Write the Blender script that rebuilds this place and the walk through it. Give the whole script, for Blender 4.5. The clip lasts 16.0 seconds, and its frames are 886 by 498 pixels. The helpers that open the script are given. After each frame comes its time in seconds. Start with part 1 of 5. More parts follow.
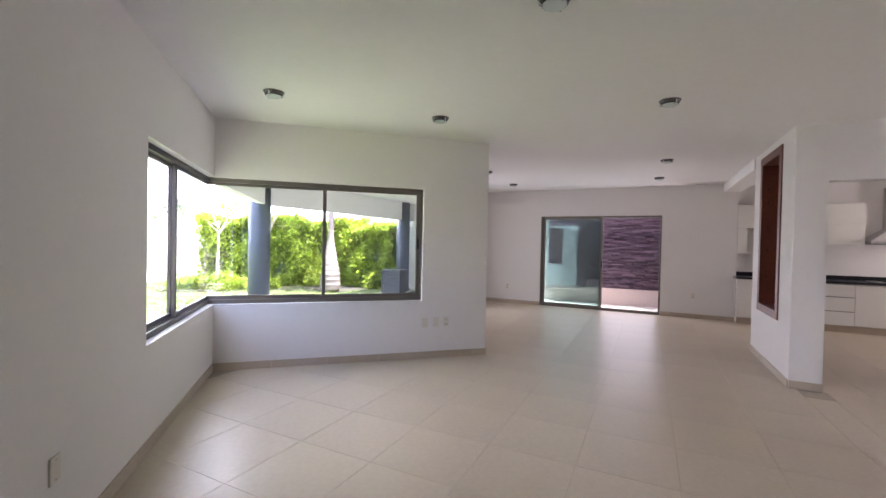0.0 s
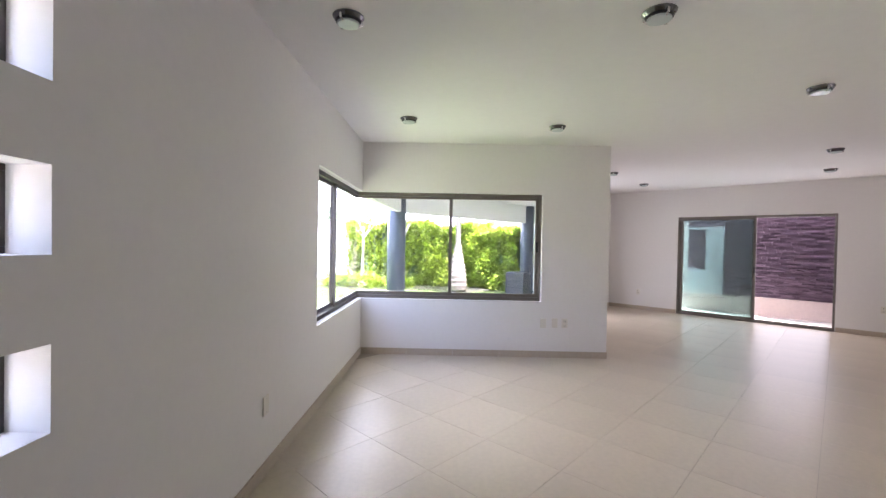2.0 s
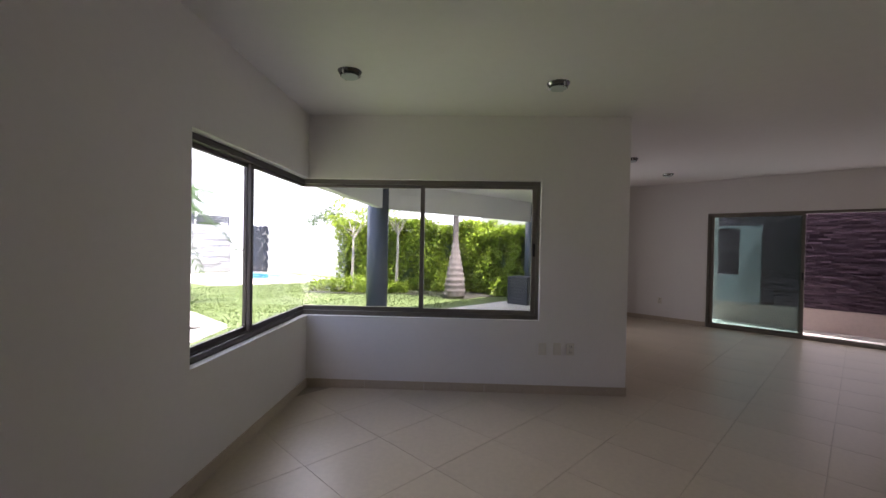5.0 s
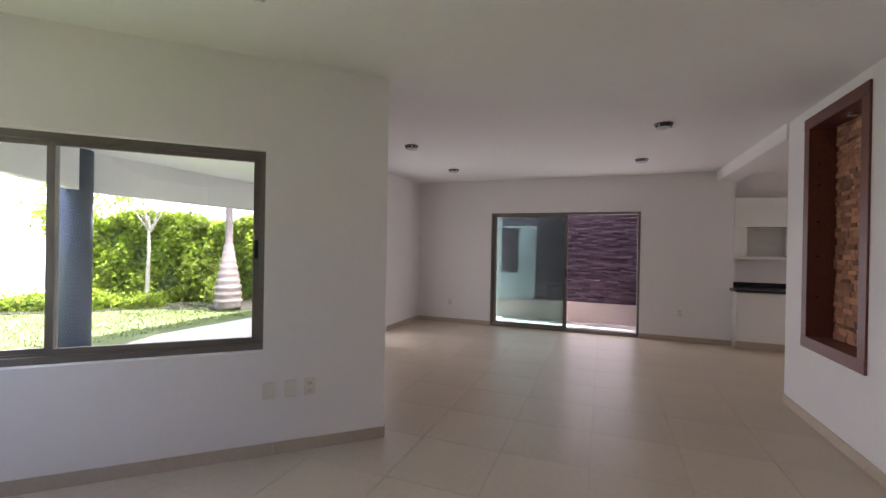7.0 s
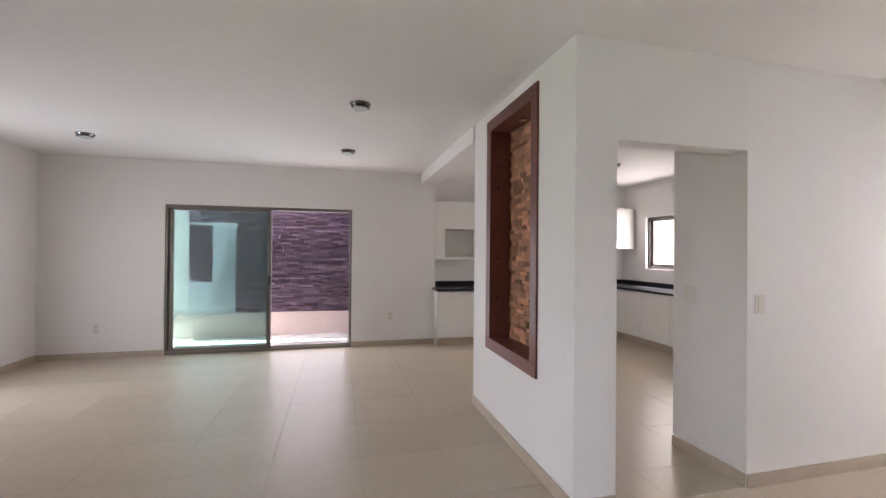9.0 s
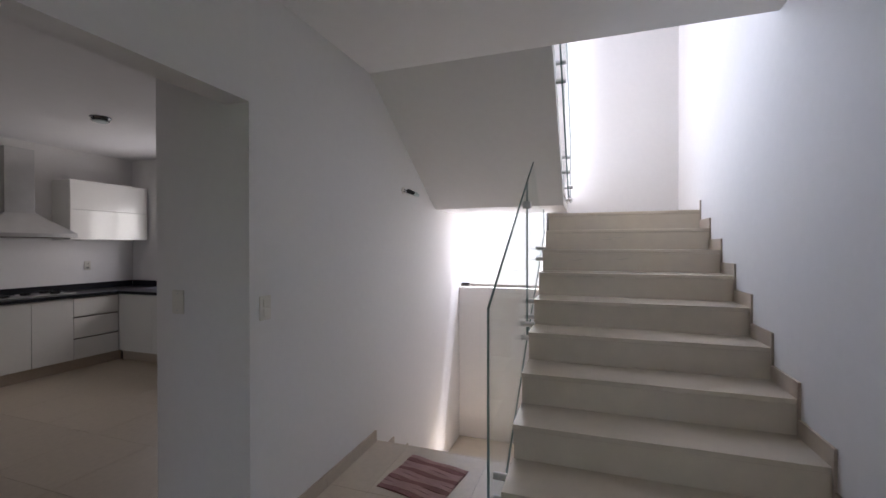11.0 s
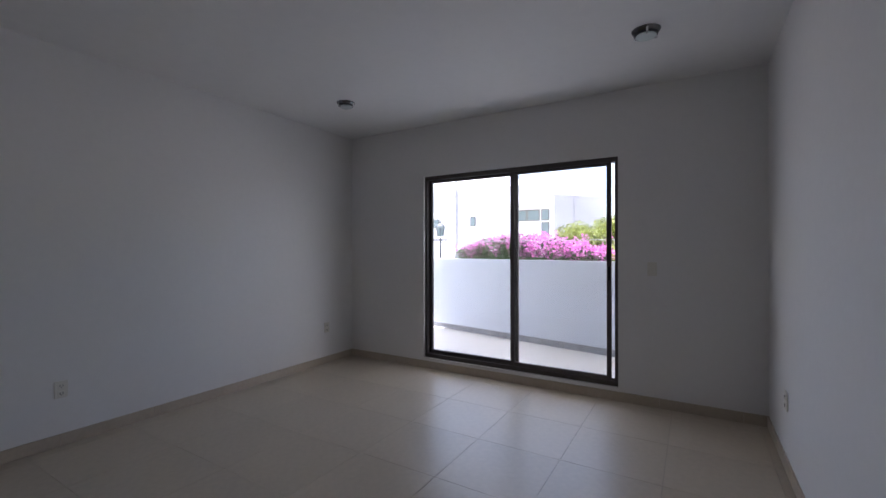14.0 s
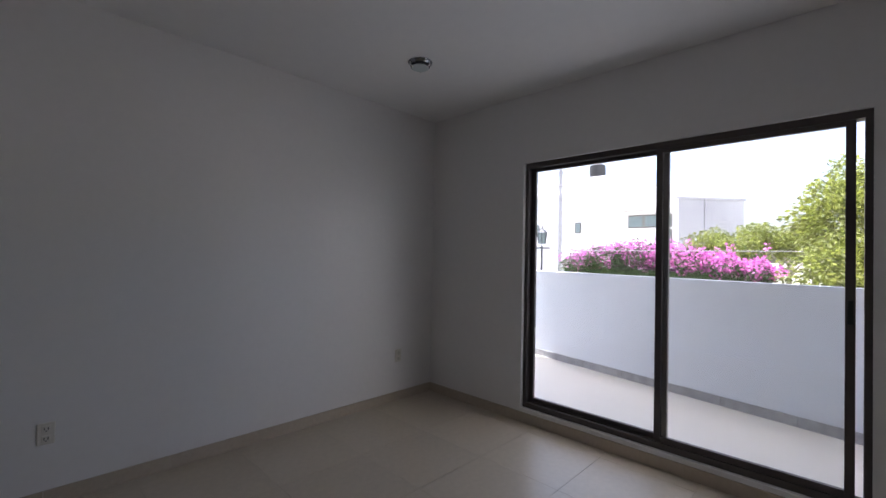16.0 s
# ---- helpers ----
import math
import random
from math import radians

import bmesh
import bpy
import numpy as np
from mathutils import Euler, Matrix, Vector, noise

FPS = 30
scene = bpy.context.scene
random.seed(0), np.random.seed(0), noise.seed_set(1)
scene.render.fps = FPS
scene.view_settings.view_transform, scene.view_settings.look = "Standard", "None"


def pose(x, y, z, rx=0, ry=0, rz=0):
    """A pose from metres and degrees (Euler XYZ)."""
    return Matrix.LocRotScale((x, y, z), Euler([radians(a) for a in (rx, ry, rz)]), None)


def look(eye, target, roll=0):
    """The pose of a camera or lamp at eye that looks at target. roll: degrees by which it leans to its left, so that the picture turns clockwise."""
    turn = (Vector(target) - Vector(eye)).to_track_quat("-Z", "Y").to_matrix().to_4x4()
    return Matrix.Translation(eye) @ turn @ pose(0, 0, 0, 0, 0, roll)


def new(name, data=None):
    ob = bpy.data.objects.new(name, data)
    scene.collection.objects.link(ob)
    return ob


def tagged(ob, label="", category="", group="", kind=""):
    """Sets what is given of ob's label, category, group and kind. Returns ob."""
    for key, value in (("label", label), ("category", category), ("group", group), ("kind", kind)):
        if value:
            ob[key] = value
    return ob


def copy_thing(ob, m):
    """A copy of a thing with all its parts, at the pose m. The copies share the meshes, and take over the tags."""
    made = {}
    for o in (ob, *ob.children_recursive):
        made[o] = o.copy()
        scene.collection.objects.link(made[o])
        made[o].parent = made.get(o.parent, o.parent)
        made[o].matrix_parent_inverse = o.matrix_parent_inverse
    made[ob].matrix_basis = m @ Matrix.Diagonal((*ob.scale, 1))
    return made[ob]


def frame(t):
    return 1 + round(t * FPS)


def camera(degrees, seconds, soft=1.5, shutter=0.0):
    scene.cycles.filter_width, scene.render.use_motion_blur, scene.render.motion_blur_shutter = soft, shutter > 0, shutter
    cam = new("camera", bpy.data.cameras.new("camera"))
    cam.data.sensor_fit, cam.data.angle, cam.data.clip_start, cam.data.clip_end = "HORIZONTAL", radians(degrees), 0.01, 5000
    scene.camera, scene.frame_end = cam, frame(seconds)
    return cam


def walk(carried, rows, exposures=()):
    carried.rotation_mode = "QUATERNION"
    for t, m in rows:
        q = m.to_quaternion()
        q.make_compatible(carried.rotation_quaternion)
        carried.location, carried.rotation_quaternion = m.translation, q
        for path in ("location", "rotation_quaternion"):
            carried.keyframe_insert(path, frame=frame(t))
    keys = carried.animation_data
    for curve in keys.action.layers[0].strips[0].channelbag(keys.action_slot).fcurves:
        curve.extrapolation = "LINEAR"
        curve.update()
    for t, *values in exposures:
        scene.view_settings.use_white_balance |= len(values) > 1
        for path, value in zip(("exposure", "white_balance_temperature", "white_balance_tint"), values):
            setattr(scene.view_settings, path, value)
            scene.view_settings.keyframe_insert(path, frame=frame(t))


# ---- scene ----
cam = camera(93.4, 16.0)
PATH = [
    (0, (0.272, -0.664, 1.443), (-0.611, 1.131, 1.414), 1.2),
    (0.5, (0.437, -0.789, 1.435), (-0.64, 0.896, 1.410), 1.1),
    (1, (0.55, -0.888, 1.438), (-0.716, 0.66, 1.412), 1.1),
    (1.5, (0.577, -0.93, 1.452), (-0.789, 0.531, 1.42), 1.1),
    (2, (0.544, -0.911, 1.452), (-0.832, 0.54, 1.425), 1.1),
    (2.5, (0.457, -0.84, 1.463), (-0.93, 0.601, 1.434), 1.2),
    (3, (0.307, -0.717, 1.470), (-1.084, 0.72, 1.440), 1.1),
    (5.5, (-0.059, 0.578, 1.47), (-1.476, 1.989, 1.445), 1.1),
    (6, (-0.113, 0.894, 1.463), (-1.339, 2.473, 1.444), 1.1),
    (6.5, (-0.095, 1.284, 1.445), (-1.023, 3.056, 1.434), 0.9),
    (7, (-0.062, 1.634, 1.457), (-0.778, 3.502, 1.451), 1.0),
    (7.5, (-0.043, 1.951, 1.457), (-0.417, 3.916, 1.456), 0.9),
    (8, (0.045, 2.25, 1.446), (-0.022, 4.249, 1.455), 0.7),
    (8.2, (0.095, 2.345, 1.455), (0.135, 4.345, 1.466), 0.7),
    (10.3, (0.864, 3.291, 1.505), (2.346, 4.634, 1.489), 0.1),
    (10.5, (0.982, 3.338, 1.498), (2.629, 4.473, 1.485), -0.0),
    (11, (1.29, 3.346, 1.469), (3.182, 3.995, 1.457), -0.1),
    (11.5, (1.562, 3.304, 1.456), (3.559, 3.423, 1.453), -0.0),
    (12, (1.829, 3.202, 1.470), (3.761, 2.685, 1.442), -0.2),
    (12.5, (2.057, 2.976, 1.455), (3.818, 2.028, 1.416), -0.2),
    (13, (2.285, 2.748, 1.425), (3.82, 1.467, 1.404), -0.3),
    (13.5, (2.486, 2.495, 1.395), (3.674, 0.886, 1.400), -0.1),
    (14, (2.55, 2.179, 1.393), (3.58, 0.465, 1.393), -0.1),
    (14.5, (2.669, 1.906, 1.390), (3.698, 0.191, 1.400), 0.1),
    (15, (2.846, 1.626, 1.441), (3.925, -0.058, 1.445), 0.2),
    (15.5, (2.994, 1.368, 1.432), (4.238, -0.197, 1.456), 0.4),
    (16, (3.229, 1.176, 1.428), (4.627, -0.254, 1.457), 1.1),
]
EXPOSURES = [(0, 3.35, 5900, 28), (1.0, 3.7, 5850, 27), (3.2, 3.7, 5900, 27), (4.6, 2.3, 6150, 27), (5.5, 1.6, 6150, 30), (6.0, 1.6, 6200, 30), (6.5, 2.3, 6150, 30),
             (7, 2.85, 6050, 28), (7.5, 3.85, 5900, 25), (8.0, 4.05, 5850, 23), (8.4, 4.05, 5850, 23), (9.6, 2.8, 5900, 20), (10.5, 2.3, 5450, 19), (11, 2.0, 5500, 20), (11.5, 1.85, 5550, 20),
             (12, 1.65, 5700, 19), (12.5, 1.65, 5700, 19), (13, 1.85, 5850, 20), (13.7, 2.25, 5800, 21), (14.5, 2.2, 5900, 21), (15.5, 1.95, 6100, 21), (16, 2.0, 6050, 21)]
walk(cam, [(t, look(eye, target, roll)) for t, eye, target, roll in PATH], EXPOSURES)

# ---- daylight ----
SUN_FROM = Vector((0.99, -0.12, 0)).normalized()
SUN_HIGH = radians(70)
world = bpy.data.worlds.new("sky")
scene.world = world
world.use_nodes = True
sky = world.node_tree.nodes.new("ShaderNodeTexSky")
sky.sky_type, sky.sun_disc = "NISHITA", False
sky.sun_elevation, sky.sun_rotation = SUN_HIGH, math.atan2(SUN_FROM.x, SUN_FROM.y)
sky.air_density, sky.dust_density, sky.ozone_density = 1.0, 4.0, 1.0
haze = world.node_tree.nodes.new("ShaderNodeHueSaturation")
haze.inputs["Saturation"].default_value = 0.9
world.node_tree.links.new(sky.outputs[0], haze.inputs["Color"])
world.node_tree.links.new(haze.outputs[0], world.node_tree.nodes["Background"].inputs[0])
world.node_tree.nodes["Background"].inputs[1].default_value = 0.15
sun = new("sun", bpy.data.lights.new("sun", "SUN"))
sun.data.energy, sun.data.angle, sun.data.color = 5.0, radians(0.5), (1.0, 0.95, 0.87)
toward = SUN_FROM * math.cos(SUN_HIGH) + Vector((0, 0, math.sin(SUN_HIGH)))
sun.matrix_world = look(toward * 40, (0, 0, 0))


def sky_portal(name, centre, facing, width, height, energy, color=(0.9, 0.95, 1.0)):
    """An area lamp in an opening, standing in for the sky's light there."""
    lamp = new(name, bpy.data.lights.new(name, "AREA"))
    lamp.data.shape, lamp.data.size, lamp.data.size_y = "RECTANGLE", width, height
    lamp.data.energy, lamp.data.color = energy, color
    lamp.matrix_world = look(centre, Vector(centre) + Vector(facing))
    return lamp


# the sky's light in each opening
NEUTRAL, COOL = (1.0, 0.97, 0.94), (0.93, 0.97, 1.0)
D43 = (math.cos(radians(43)), math.sin(radians(43)))
sky_portal("skylight_bedroom", (4.21, -2.02, 1.2), (0, 1, 0), 2.0, 2.0, 2.0, (0.87, 0.94, 1.0))
sky_portal("skylight_window", (-3.94 + 1.16 * D43[0] - 0.17 * D43[1], 2.287 + 1.16 * D43[1] + 0.17 * D43[0], 1.42), (D43[1], -D43[0], 0), 2.2, 1.3, 0.42, COOL)
sky_portal("skylight_side", (-3.94 + 0.92 * D43[1] - 0.17 * D43[0], 2.287 - 0.92 * D43[0] - 0.17 * D43[1], 1.42), (D43[0], D43[1], 0), 1.7, 1.3, 0.40, COOL)
sky_portal("skylight_patio", (-0.77, 9.48, 1.06), (0, -1, 0), 2.4, 2.0, 3.0, NEUTRAL)
sky_portal("skylight_terrace", (-3.68, 7.47, 1.05), (1, 0, 0), 0.95, 2.0, 2.9, NEUTRAL)
sky_portal("skylight_stairs", (6.34, 4.12, 3.3), (-1, 0, 0), 0.8, 2.8, 15.5, (0.92, 0.96, 1.0))
sky_portal("skylight_landing", (6.46, 3.596, 3.5), (0, -1, 0), 0.26, 2.9, 2.4, (1.0, 0.93, 0.83))
sky_portal("skylight_stairs_low", (6.34, 4.25, 1.37), (-1, 0, 0), 1.1, 0.85, 1.9, (1.0, 0.90, 0.76))
sky_portal("skylight_kitchen", (5.78, 8.45, 1.67), (-1, 0, 0), 1.2, 0.85, 3.9, (1.0, 0.90, 0.77))

# ---- materials ----
def material(name, color, rough=0.5, metal=0.0, vary=0.06, grain=9.0, bump=0.0, bump_scale=60.0, spec=0.5, random=0.0, tint=None):
    """Base colour broken up at two scales, with fine relief."""
    m = bpy.data.materials.new(name)
    m.use_nodes = True
    nt = m.node_tree
    b = nt.nodes["Principled BSDF"]
    b.inputs["Roughness"].default_value, b.inputs["Metallic"].default_value = rough, metal
    b.inputs["Specular IOR Level"].default_value = spec
    co = nt.nodes.new("ShaderNodeTexCoord")
    big = nt.nodes.new("ShaderNodeTexNoise")
    big.inputs["Scale"].default_value, big.inputs["Detail"].default_value = grain / 8, 4
    small = nt.nodes.new("ShaderNodeTexNoise")
    small.inputs["Scale"].default_value, small.inputs["Detail"].default_value = grain * 4, 6
    for n in (big, small):
        nt.links.new(co.outputs["Object"], n.inputs["Vector"])
    mixed = nt.nodes.new("ShaderNodeMath")
    mixed.operation = "ADD"
    nt.links.new(big.outputs["Fac"], mixed.inputs[0])
    nt.links.new(small.outputs["Fac"], mixed.inputs[1])
    ramp = nt.nodes.new("ShaderNodeMapRange")
    ramp.inputs["From Min"].default_value, ramp.inputs["From Max"].default_value = 0.65, 1.35
    nt.links.new(mixed.outputs[0], ramp.inputs["Value"])
    mix = nt.nodes.new("ShaderNodeMix")
    mix.data_type = "RGBA"
    other = tint or tuple(c * (1 - 2 * vary) for c in color)
    mix.inputs["A"].default_value = (*[min(1, c * (1 + vary)) for c in color], 1)
    mix.inputs["B"].default_value = (*other, 1)
    nt.links.new(ramp.outputs[0], mix.inputs["Factor"])
    out = mix.outputs["Result"]
    if random:
        info = nt.nodes.new("ShaderNodeObjectInfo")
        island = nt.nodes.new("ShaderNodeNewGeometry")
        both = nt.nodes.new("ShaderNodeMath")
        both.operation = "ADD"
        nt.links.new(info.outputs["Random"], both.inputs[0])
        nt.links.new(island.outputs["Random Per Island"], both.inputs[1])
        wrap = nt.nodes.new("ShaderNodeMath")
        wrap.operation = "FRACT"
        nt.links.new(both.outputs[0], wrap.inputs[0])
        span = nt.nodes.new("ShaderNodeMapRange")
        span.inputs["To Min"].default_value, span.inputs["To Max"].default_value = 1 - random, 1 + random
        nt.links.new(wrap.outputs[0], span.inputs["Value"])
        hsv = nt.nodes.new("ShaderNodeHueSaturation")
        nt.links.new(span.outputs[0], hsv.inputs["Value"])
        nt.links.new(out, hsv.inputs["Color"])
        out = hsv.outputs["Color"]
    nt.links.new(out, b.inputs["Base Color"])
    if bump:
        fine = nt.nodes.new("ShaderNodeTexNoise")
        fine.inputs["Scale"].default_value, fine.inputs["Detail"].default_value = bump_scale, 5
        nt.links.new(co.outputs["Object"], fine.inputs["Vector"])
        bp = nt.nodes.new("ShaderNodeBump")
        bp.inputs["Strength"].default_value, bp.inputs["Distance"].default_value = bump, 0.01
        nt.links.new(fine.outputs["Fac"], bp.inputs["Height"])
        nt.links.new(bp.outputs[0], b.inputs["Normal"])
    return m


def glass_material(name, color, alpha_mix=0.12, rough=0.0, gloss_most=0.45):
    """A thin pane: clear, tinted, with a mirror gloss that grows at grazing angles."""
    m = bpy.data.materials.new(name)
    m.use_nodes = True
    nt = m.node_tree
    nt.nodes.clear()
    out = nt.nodes.new("ShaderNodeOutputMaterial")
    clear = nt.nodes.new("ShaderNodeBsdfTransparent")
    clear.inputs[0].default_value = (*color, 1)
    gloss = nt.nodes.new("ShaderNodeBsdfGlossy")
    gloss.inputs["Roughness"].default_value = rough
    fres = nt.nodes.new("ShaderNodeLayerWeight")
    fres.inputs["Blend"].default_value = 0.5
    power = nt.nodes.new("ShaderNodeMath")
    power.operation, power.inputs[1].default_value = "POWER", 4.0
    nt.links.new(fres.outputs["Facing"], power.inputs[0])
    amount = nt.nodes.new("ShaderNodeMath")
    amount.operation, amount.inputs[1].default_value, amount.inputs[2].default_value = "MULTIPLY_ADD", gloss_most, alpha_mix * 0.3
    nt.links.new(power.outputs[0], amount.inputs[0])
    mix = nt.nodes.new("ShaderNodeMixShader")
    nt.links.new(amount.outputs[0], mix.inputs[0])
    nt.links.new(clear.outputs[0], mix.inputs[1])
    nt.links.new(gloss.outputs[0], mix.inputs[2])
    nt.links.new(mix.outputs[0], out.inputs[0])
    return m


WALL = material("white_wall_paint", (0.80, 0.775, 0.75), 0.75, vary=0.012, grain=5, bump=0.08, bump_scale=240, spec=0.25)
CEIL = material("ceiling_paint", (0.82, 0.80, 0.775), 0.8, vary=0.012, grain=3, bump=0.05, bump_scale=200, spec=0.2)
EXTERIOR = material("exterior_render", (0.78, 0.77, 0.75), 0.85, vary=0.05, grain=4, bump=0.25, bump_scale=120, spec=0.2)
CREAM_WALL = material("cream_render", (0.74, 0.66, 0.50), 0.85, vary=0.05, grain=4, bump=0.25, bump_scale=120, spec=0.2)
TILE = material("cream_porcelain", (0.545, 0.462, 0.355), 0.34, vary=0.045, grain=6, bump=0.015, bump_scale=30, random=0.022, spec=0.42)
GROUT = material("grey_grout", (0.43, 0.37, 0.30), 0.9, vary=0.1, grain=30)
SKIRT = material("beige_skirting_tile", (0.50, 0.415, 0.32), 0.3, vary=0.05, grain=10, random=0.03)
MARBLE = material("cream_stair_stone", (0.70, 0.61, 0.48), 0.26, vary=0.03, grain=2.2, bump=0.01, tint=(0.64, 0.56, 0.445), random=0.025)
ALU = material("champagne_aluminium", (0.205, 0.186, 0.158), 0.4, 0.75, vary=0.04, grain=40)
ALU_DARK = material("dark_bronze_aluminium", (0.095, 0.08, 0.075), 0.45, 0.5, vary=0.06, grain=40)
GASKET = material("black_rubber", (0.02, 0.02, 0.02), 0.7)
GLASS = glass_material("clear_glass", (0.96, 0.98, 0.97), 0.25)
GREEN_GLASS = glass_material("green_tinted_glass", (0.71, 0.80, 0.79), 0.28)
RAIL_GLASS = glass_material("tempered_glass", (0.965, 0.985, 0.975), 0.05, gloss_most=0.22)
GLASS_EDGE = material("green_glass_edge", (0.22, 0.30, 0.28), 0.15, vary=0.05)
STEEL = material("brushed_steel", (0.62, 0.61, 0.59), 0.28, 1.0, vary=0.05, grain=60)
CHROME = material("chrome", (0.75, 0.75, 0.76), 0.08, 1.0, vary=0.02)
CHROME_RING = material("smoky_chrome", (0.22, 0.22, 0.23), 0.12, 1.0, vary=0.1)
FROST = material("frosted_lamp_glass", (0.66, 0.72, 0.70), 0.25, vary=0.03, grain=20)
GAP_DARK = material("dark_lamp_gap", (0.03, 0.03, 0.035), 0.5)
PLASTIC = material("ivory_plastic", (0.72, 0.68, 0.60), 0.35, vary=0.02, grain=20)
PLASTIC_SLOT = material("dark_slot", (0.06, 0.055, 0.05), 0.6)
LACQUER = material("white_gloss_lacquer", (0.80, 0.78, 0.73), 0.12, vary=0.01, grain=6)
GRANITE = material("black_granite", (0.012, 0.012, 0.014), 0.3, vary=0.4, grain=120, tint=(0.03, 0.03, 0.033), spec=0.12)
WOOD_RED = material("dark_red_stained_wood", (0.165, 0.052, 0.032), 0.38, vary=0.2, grain=14, bump=0.1, bump_scale=80, tint=(0.09, 0.026, 0.016))
WOOD_CREAM = material("aged_cream_wood", (0.62, 0.55, 0.40), 0.45, vary=0.08, grain=10, bump=0.06)
BROWN_STONE = material("split_brown_stone", (0.35, 0.155, 0.08), 0.8, vary=0.3, grain=18, bump=0.6, bump_scale=50, random=0.6, tint=(0.50, 0.29, 0.17))
PURPLE_STONE = material("purple_ledge_stone", (0.120, 0.080, 0.112), 0.75, vary=0.35, grain=14, bump=0.7, bump_scale=45, random=0.42, tint=(0.19, 0.13, 0.166), spec=0.2)
PINK = material("pale_pink_render", (0.66, 0.54, 0.50), 0.8, vary=0.04, grain=5, bump=0.15)


# ---- building helpers ----
def box(bm, x0, x1, y0, y1, z0, z1, m=None, bevel=0.0):
    made = bmesh.ops.create_cube(bm, size=1.0)["verts"]
    bmesh.ops.transform(bm, matrix=Matrix.LocRotScale(((x0 + x1) / 2, (y0 + y1) / 2, (z0 + z1) / 2), None, (abs(x1 - x0), abs(y1 - y0), abs(z1 - z0))), verts=made)
    if bevel:
        edges = list({e for v in made for e in v.link_edges})
        made = bmesh.ops.bevel(bm, geom=edges, offset=bevel, segments=2, affect="EDGES", profile=0.5)["verts"]
    if m is not None:
        bmesh.ops.transform(bm, matrix=m, verts=list(made))
    return bm


def cyl(bm, x, y, z0, z1, r0, r1=None, n=24, m=None, caps=True):
    made = bmesh.ops.create_cone(bm, cap_ends=caps, segments=n, radius1=r0, radius2=r0 if r1 is None else r1, depth=z1 - z0)["verts"]
    bmesh.ops.translate(bm, vec=(x, y, (z0 + z1) / 2), verts=made)
    if m is not None:
        bmesh.ops.transform(bm, matrix=m, verts=made)
    return bm


def rod(bm, a, b, r, n=12, r1=None):
    a, b = Vector(a), Vector(b)
    turn = (b - a).to_track_quat("Z", "Y").to_matrix().to_4x4()
    return cyl(bm, 0, 0, 0, (b - a).length, r, r1, n, Matrix.Translation(a) @ turn)


def prism(bm, outline, z0, z1, m=None):
    """An upright slab over an outline given anticlockwise."""
    low = [bm.verts.new((x, y, z0)) for x, y in outline]
    high = [bm.verts.new((x, y, z1)) for x, y in outline]
    faces = [bm.faces.new(high), bm.faces.new(low[::-1])]
    n = len(outline)
    for i in range(n):
        bm.faces.new((low[i], low[(i + 1) % n], high[(i + 1) % n], high[i]))
    bmesh.ops.triangulate(bm, faces=faces)
    if m is not None:
        bmesh.ops.transform(bm, matrix=m, verts=low + high)
    return bm


def mesh_of(name, bm, mat, smooth=False):
    me = bpy.data.meshes.new(name)
    bm.to_mesh(me)
    bm.free()
    me.materials.append(mat)
    if smooth:
        for p in me.polygons:
            p.use_smooth = True
    return me


def part(name, bm, mat, parent=None, label="", m=None, smooth=False):
    """Links a bmesh as one mesh object, under a thing or a part when given."""
    ob = new(name, mesh_of(name, bm, mat, smooth))
    if m is not None:
        ob.matrix_basis = m
    if parent is not None:
        ob.parent = parent
    if label:
        ob["label"] = label
    return ob


def thing(name, label, category, m=None, group="", kind=""):
    ob = new(name)
    ob.empty_display_size = 0.1
    if m is not None:
        ob.matrix_basis = m
    return tagged(ob, label, category, group, kind)


B = bmesh.new
DIAG = pose(-3.94, 2.287, 0, 0, 0, 43.0)   # the angled living room: x along the window wall, y outwards
H = 2.74                                   # main ceiling
HB = 2.84                                  # bedroom ceiling
TOP = 5.7                                  # stairwell ceiling


def wall(name, length, thick, z0, z1, holes, m, mat=WALL, label="plain white painted wall"):
    """A wall along x from 0 to length, y from 0 to thick, with openings (x0, x1, z0, z1) through it."""
    bm = B()
    xs = sorted({0.0, length, *[h[0] for h in holes], *[h[1] for h in holes]})
    xs = [x for x in xs if 0 <= x <= length]
    for a, b in zip(xs, xs[1:]):
        mid = (a + b) / 2
        cuts = sorted((h[2], h[3]) for h in holes if h[0] < mid < h[1])
        z = z0
        for c0, c1 in cuts:
            if c0 - z > 1e-4:
                box(bm, a, b, 0, thick, z, c0)
            z = c1
        if z1 - z > 1e-4:
            box(bm, a, b, 0, thick, z, z1)
    bmesh.ops.remove_doubles(bm, verts=bm.verts, dist=1e-4)
    return tagged(part(name, bm, mat, m=m), label, "wall", kind="structure")

# ---- large structure ----
# floor slab with recessed joints, and the ceilings
LIVING = [(0.30, -2.75), (2.0, -2.75), (2.0, 2.30), (4.12, 2.30), (4.12, 4.90), (5.75, 5.0), (5.75, 9.80), (1.80, 9.80), (1.80, 9.45),
          (-3.64, 9.45), (-3.64, 6.26)]
corner = [DIAG @ Vector((3.17, 0.03, 0)), DIAG @ Vector((3.1, 0.1, 0)), DIAG @ Vector((-0.1, 0.1, 0)), DIAG @ Vector((-0.1, -6.3, 0))]
LIVING += [(c.x, c.y) for c in corner]
tagged(part("floor", prism(B(), LIVING, -0.25, -0.004), GROUT), "cream porcelain tiled floor with thin grey joints", "floor", kind="structure")
bedroom_slab = part("floor_bedroom", box(B(), 2.0, 6.5, -2.05, 2.30, -0.25, -0.004), GROUT)
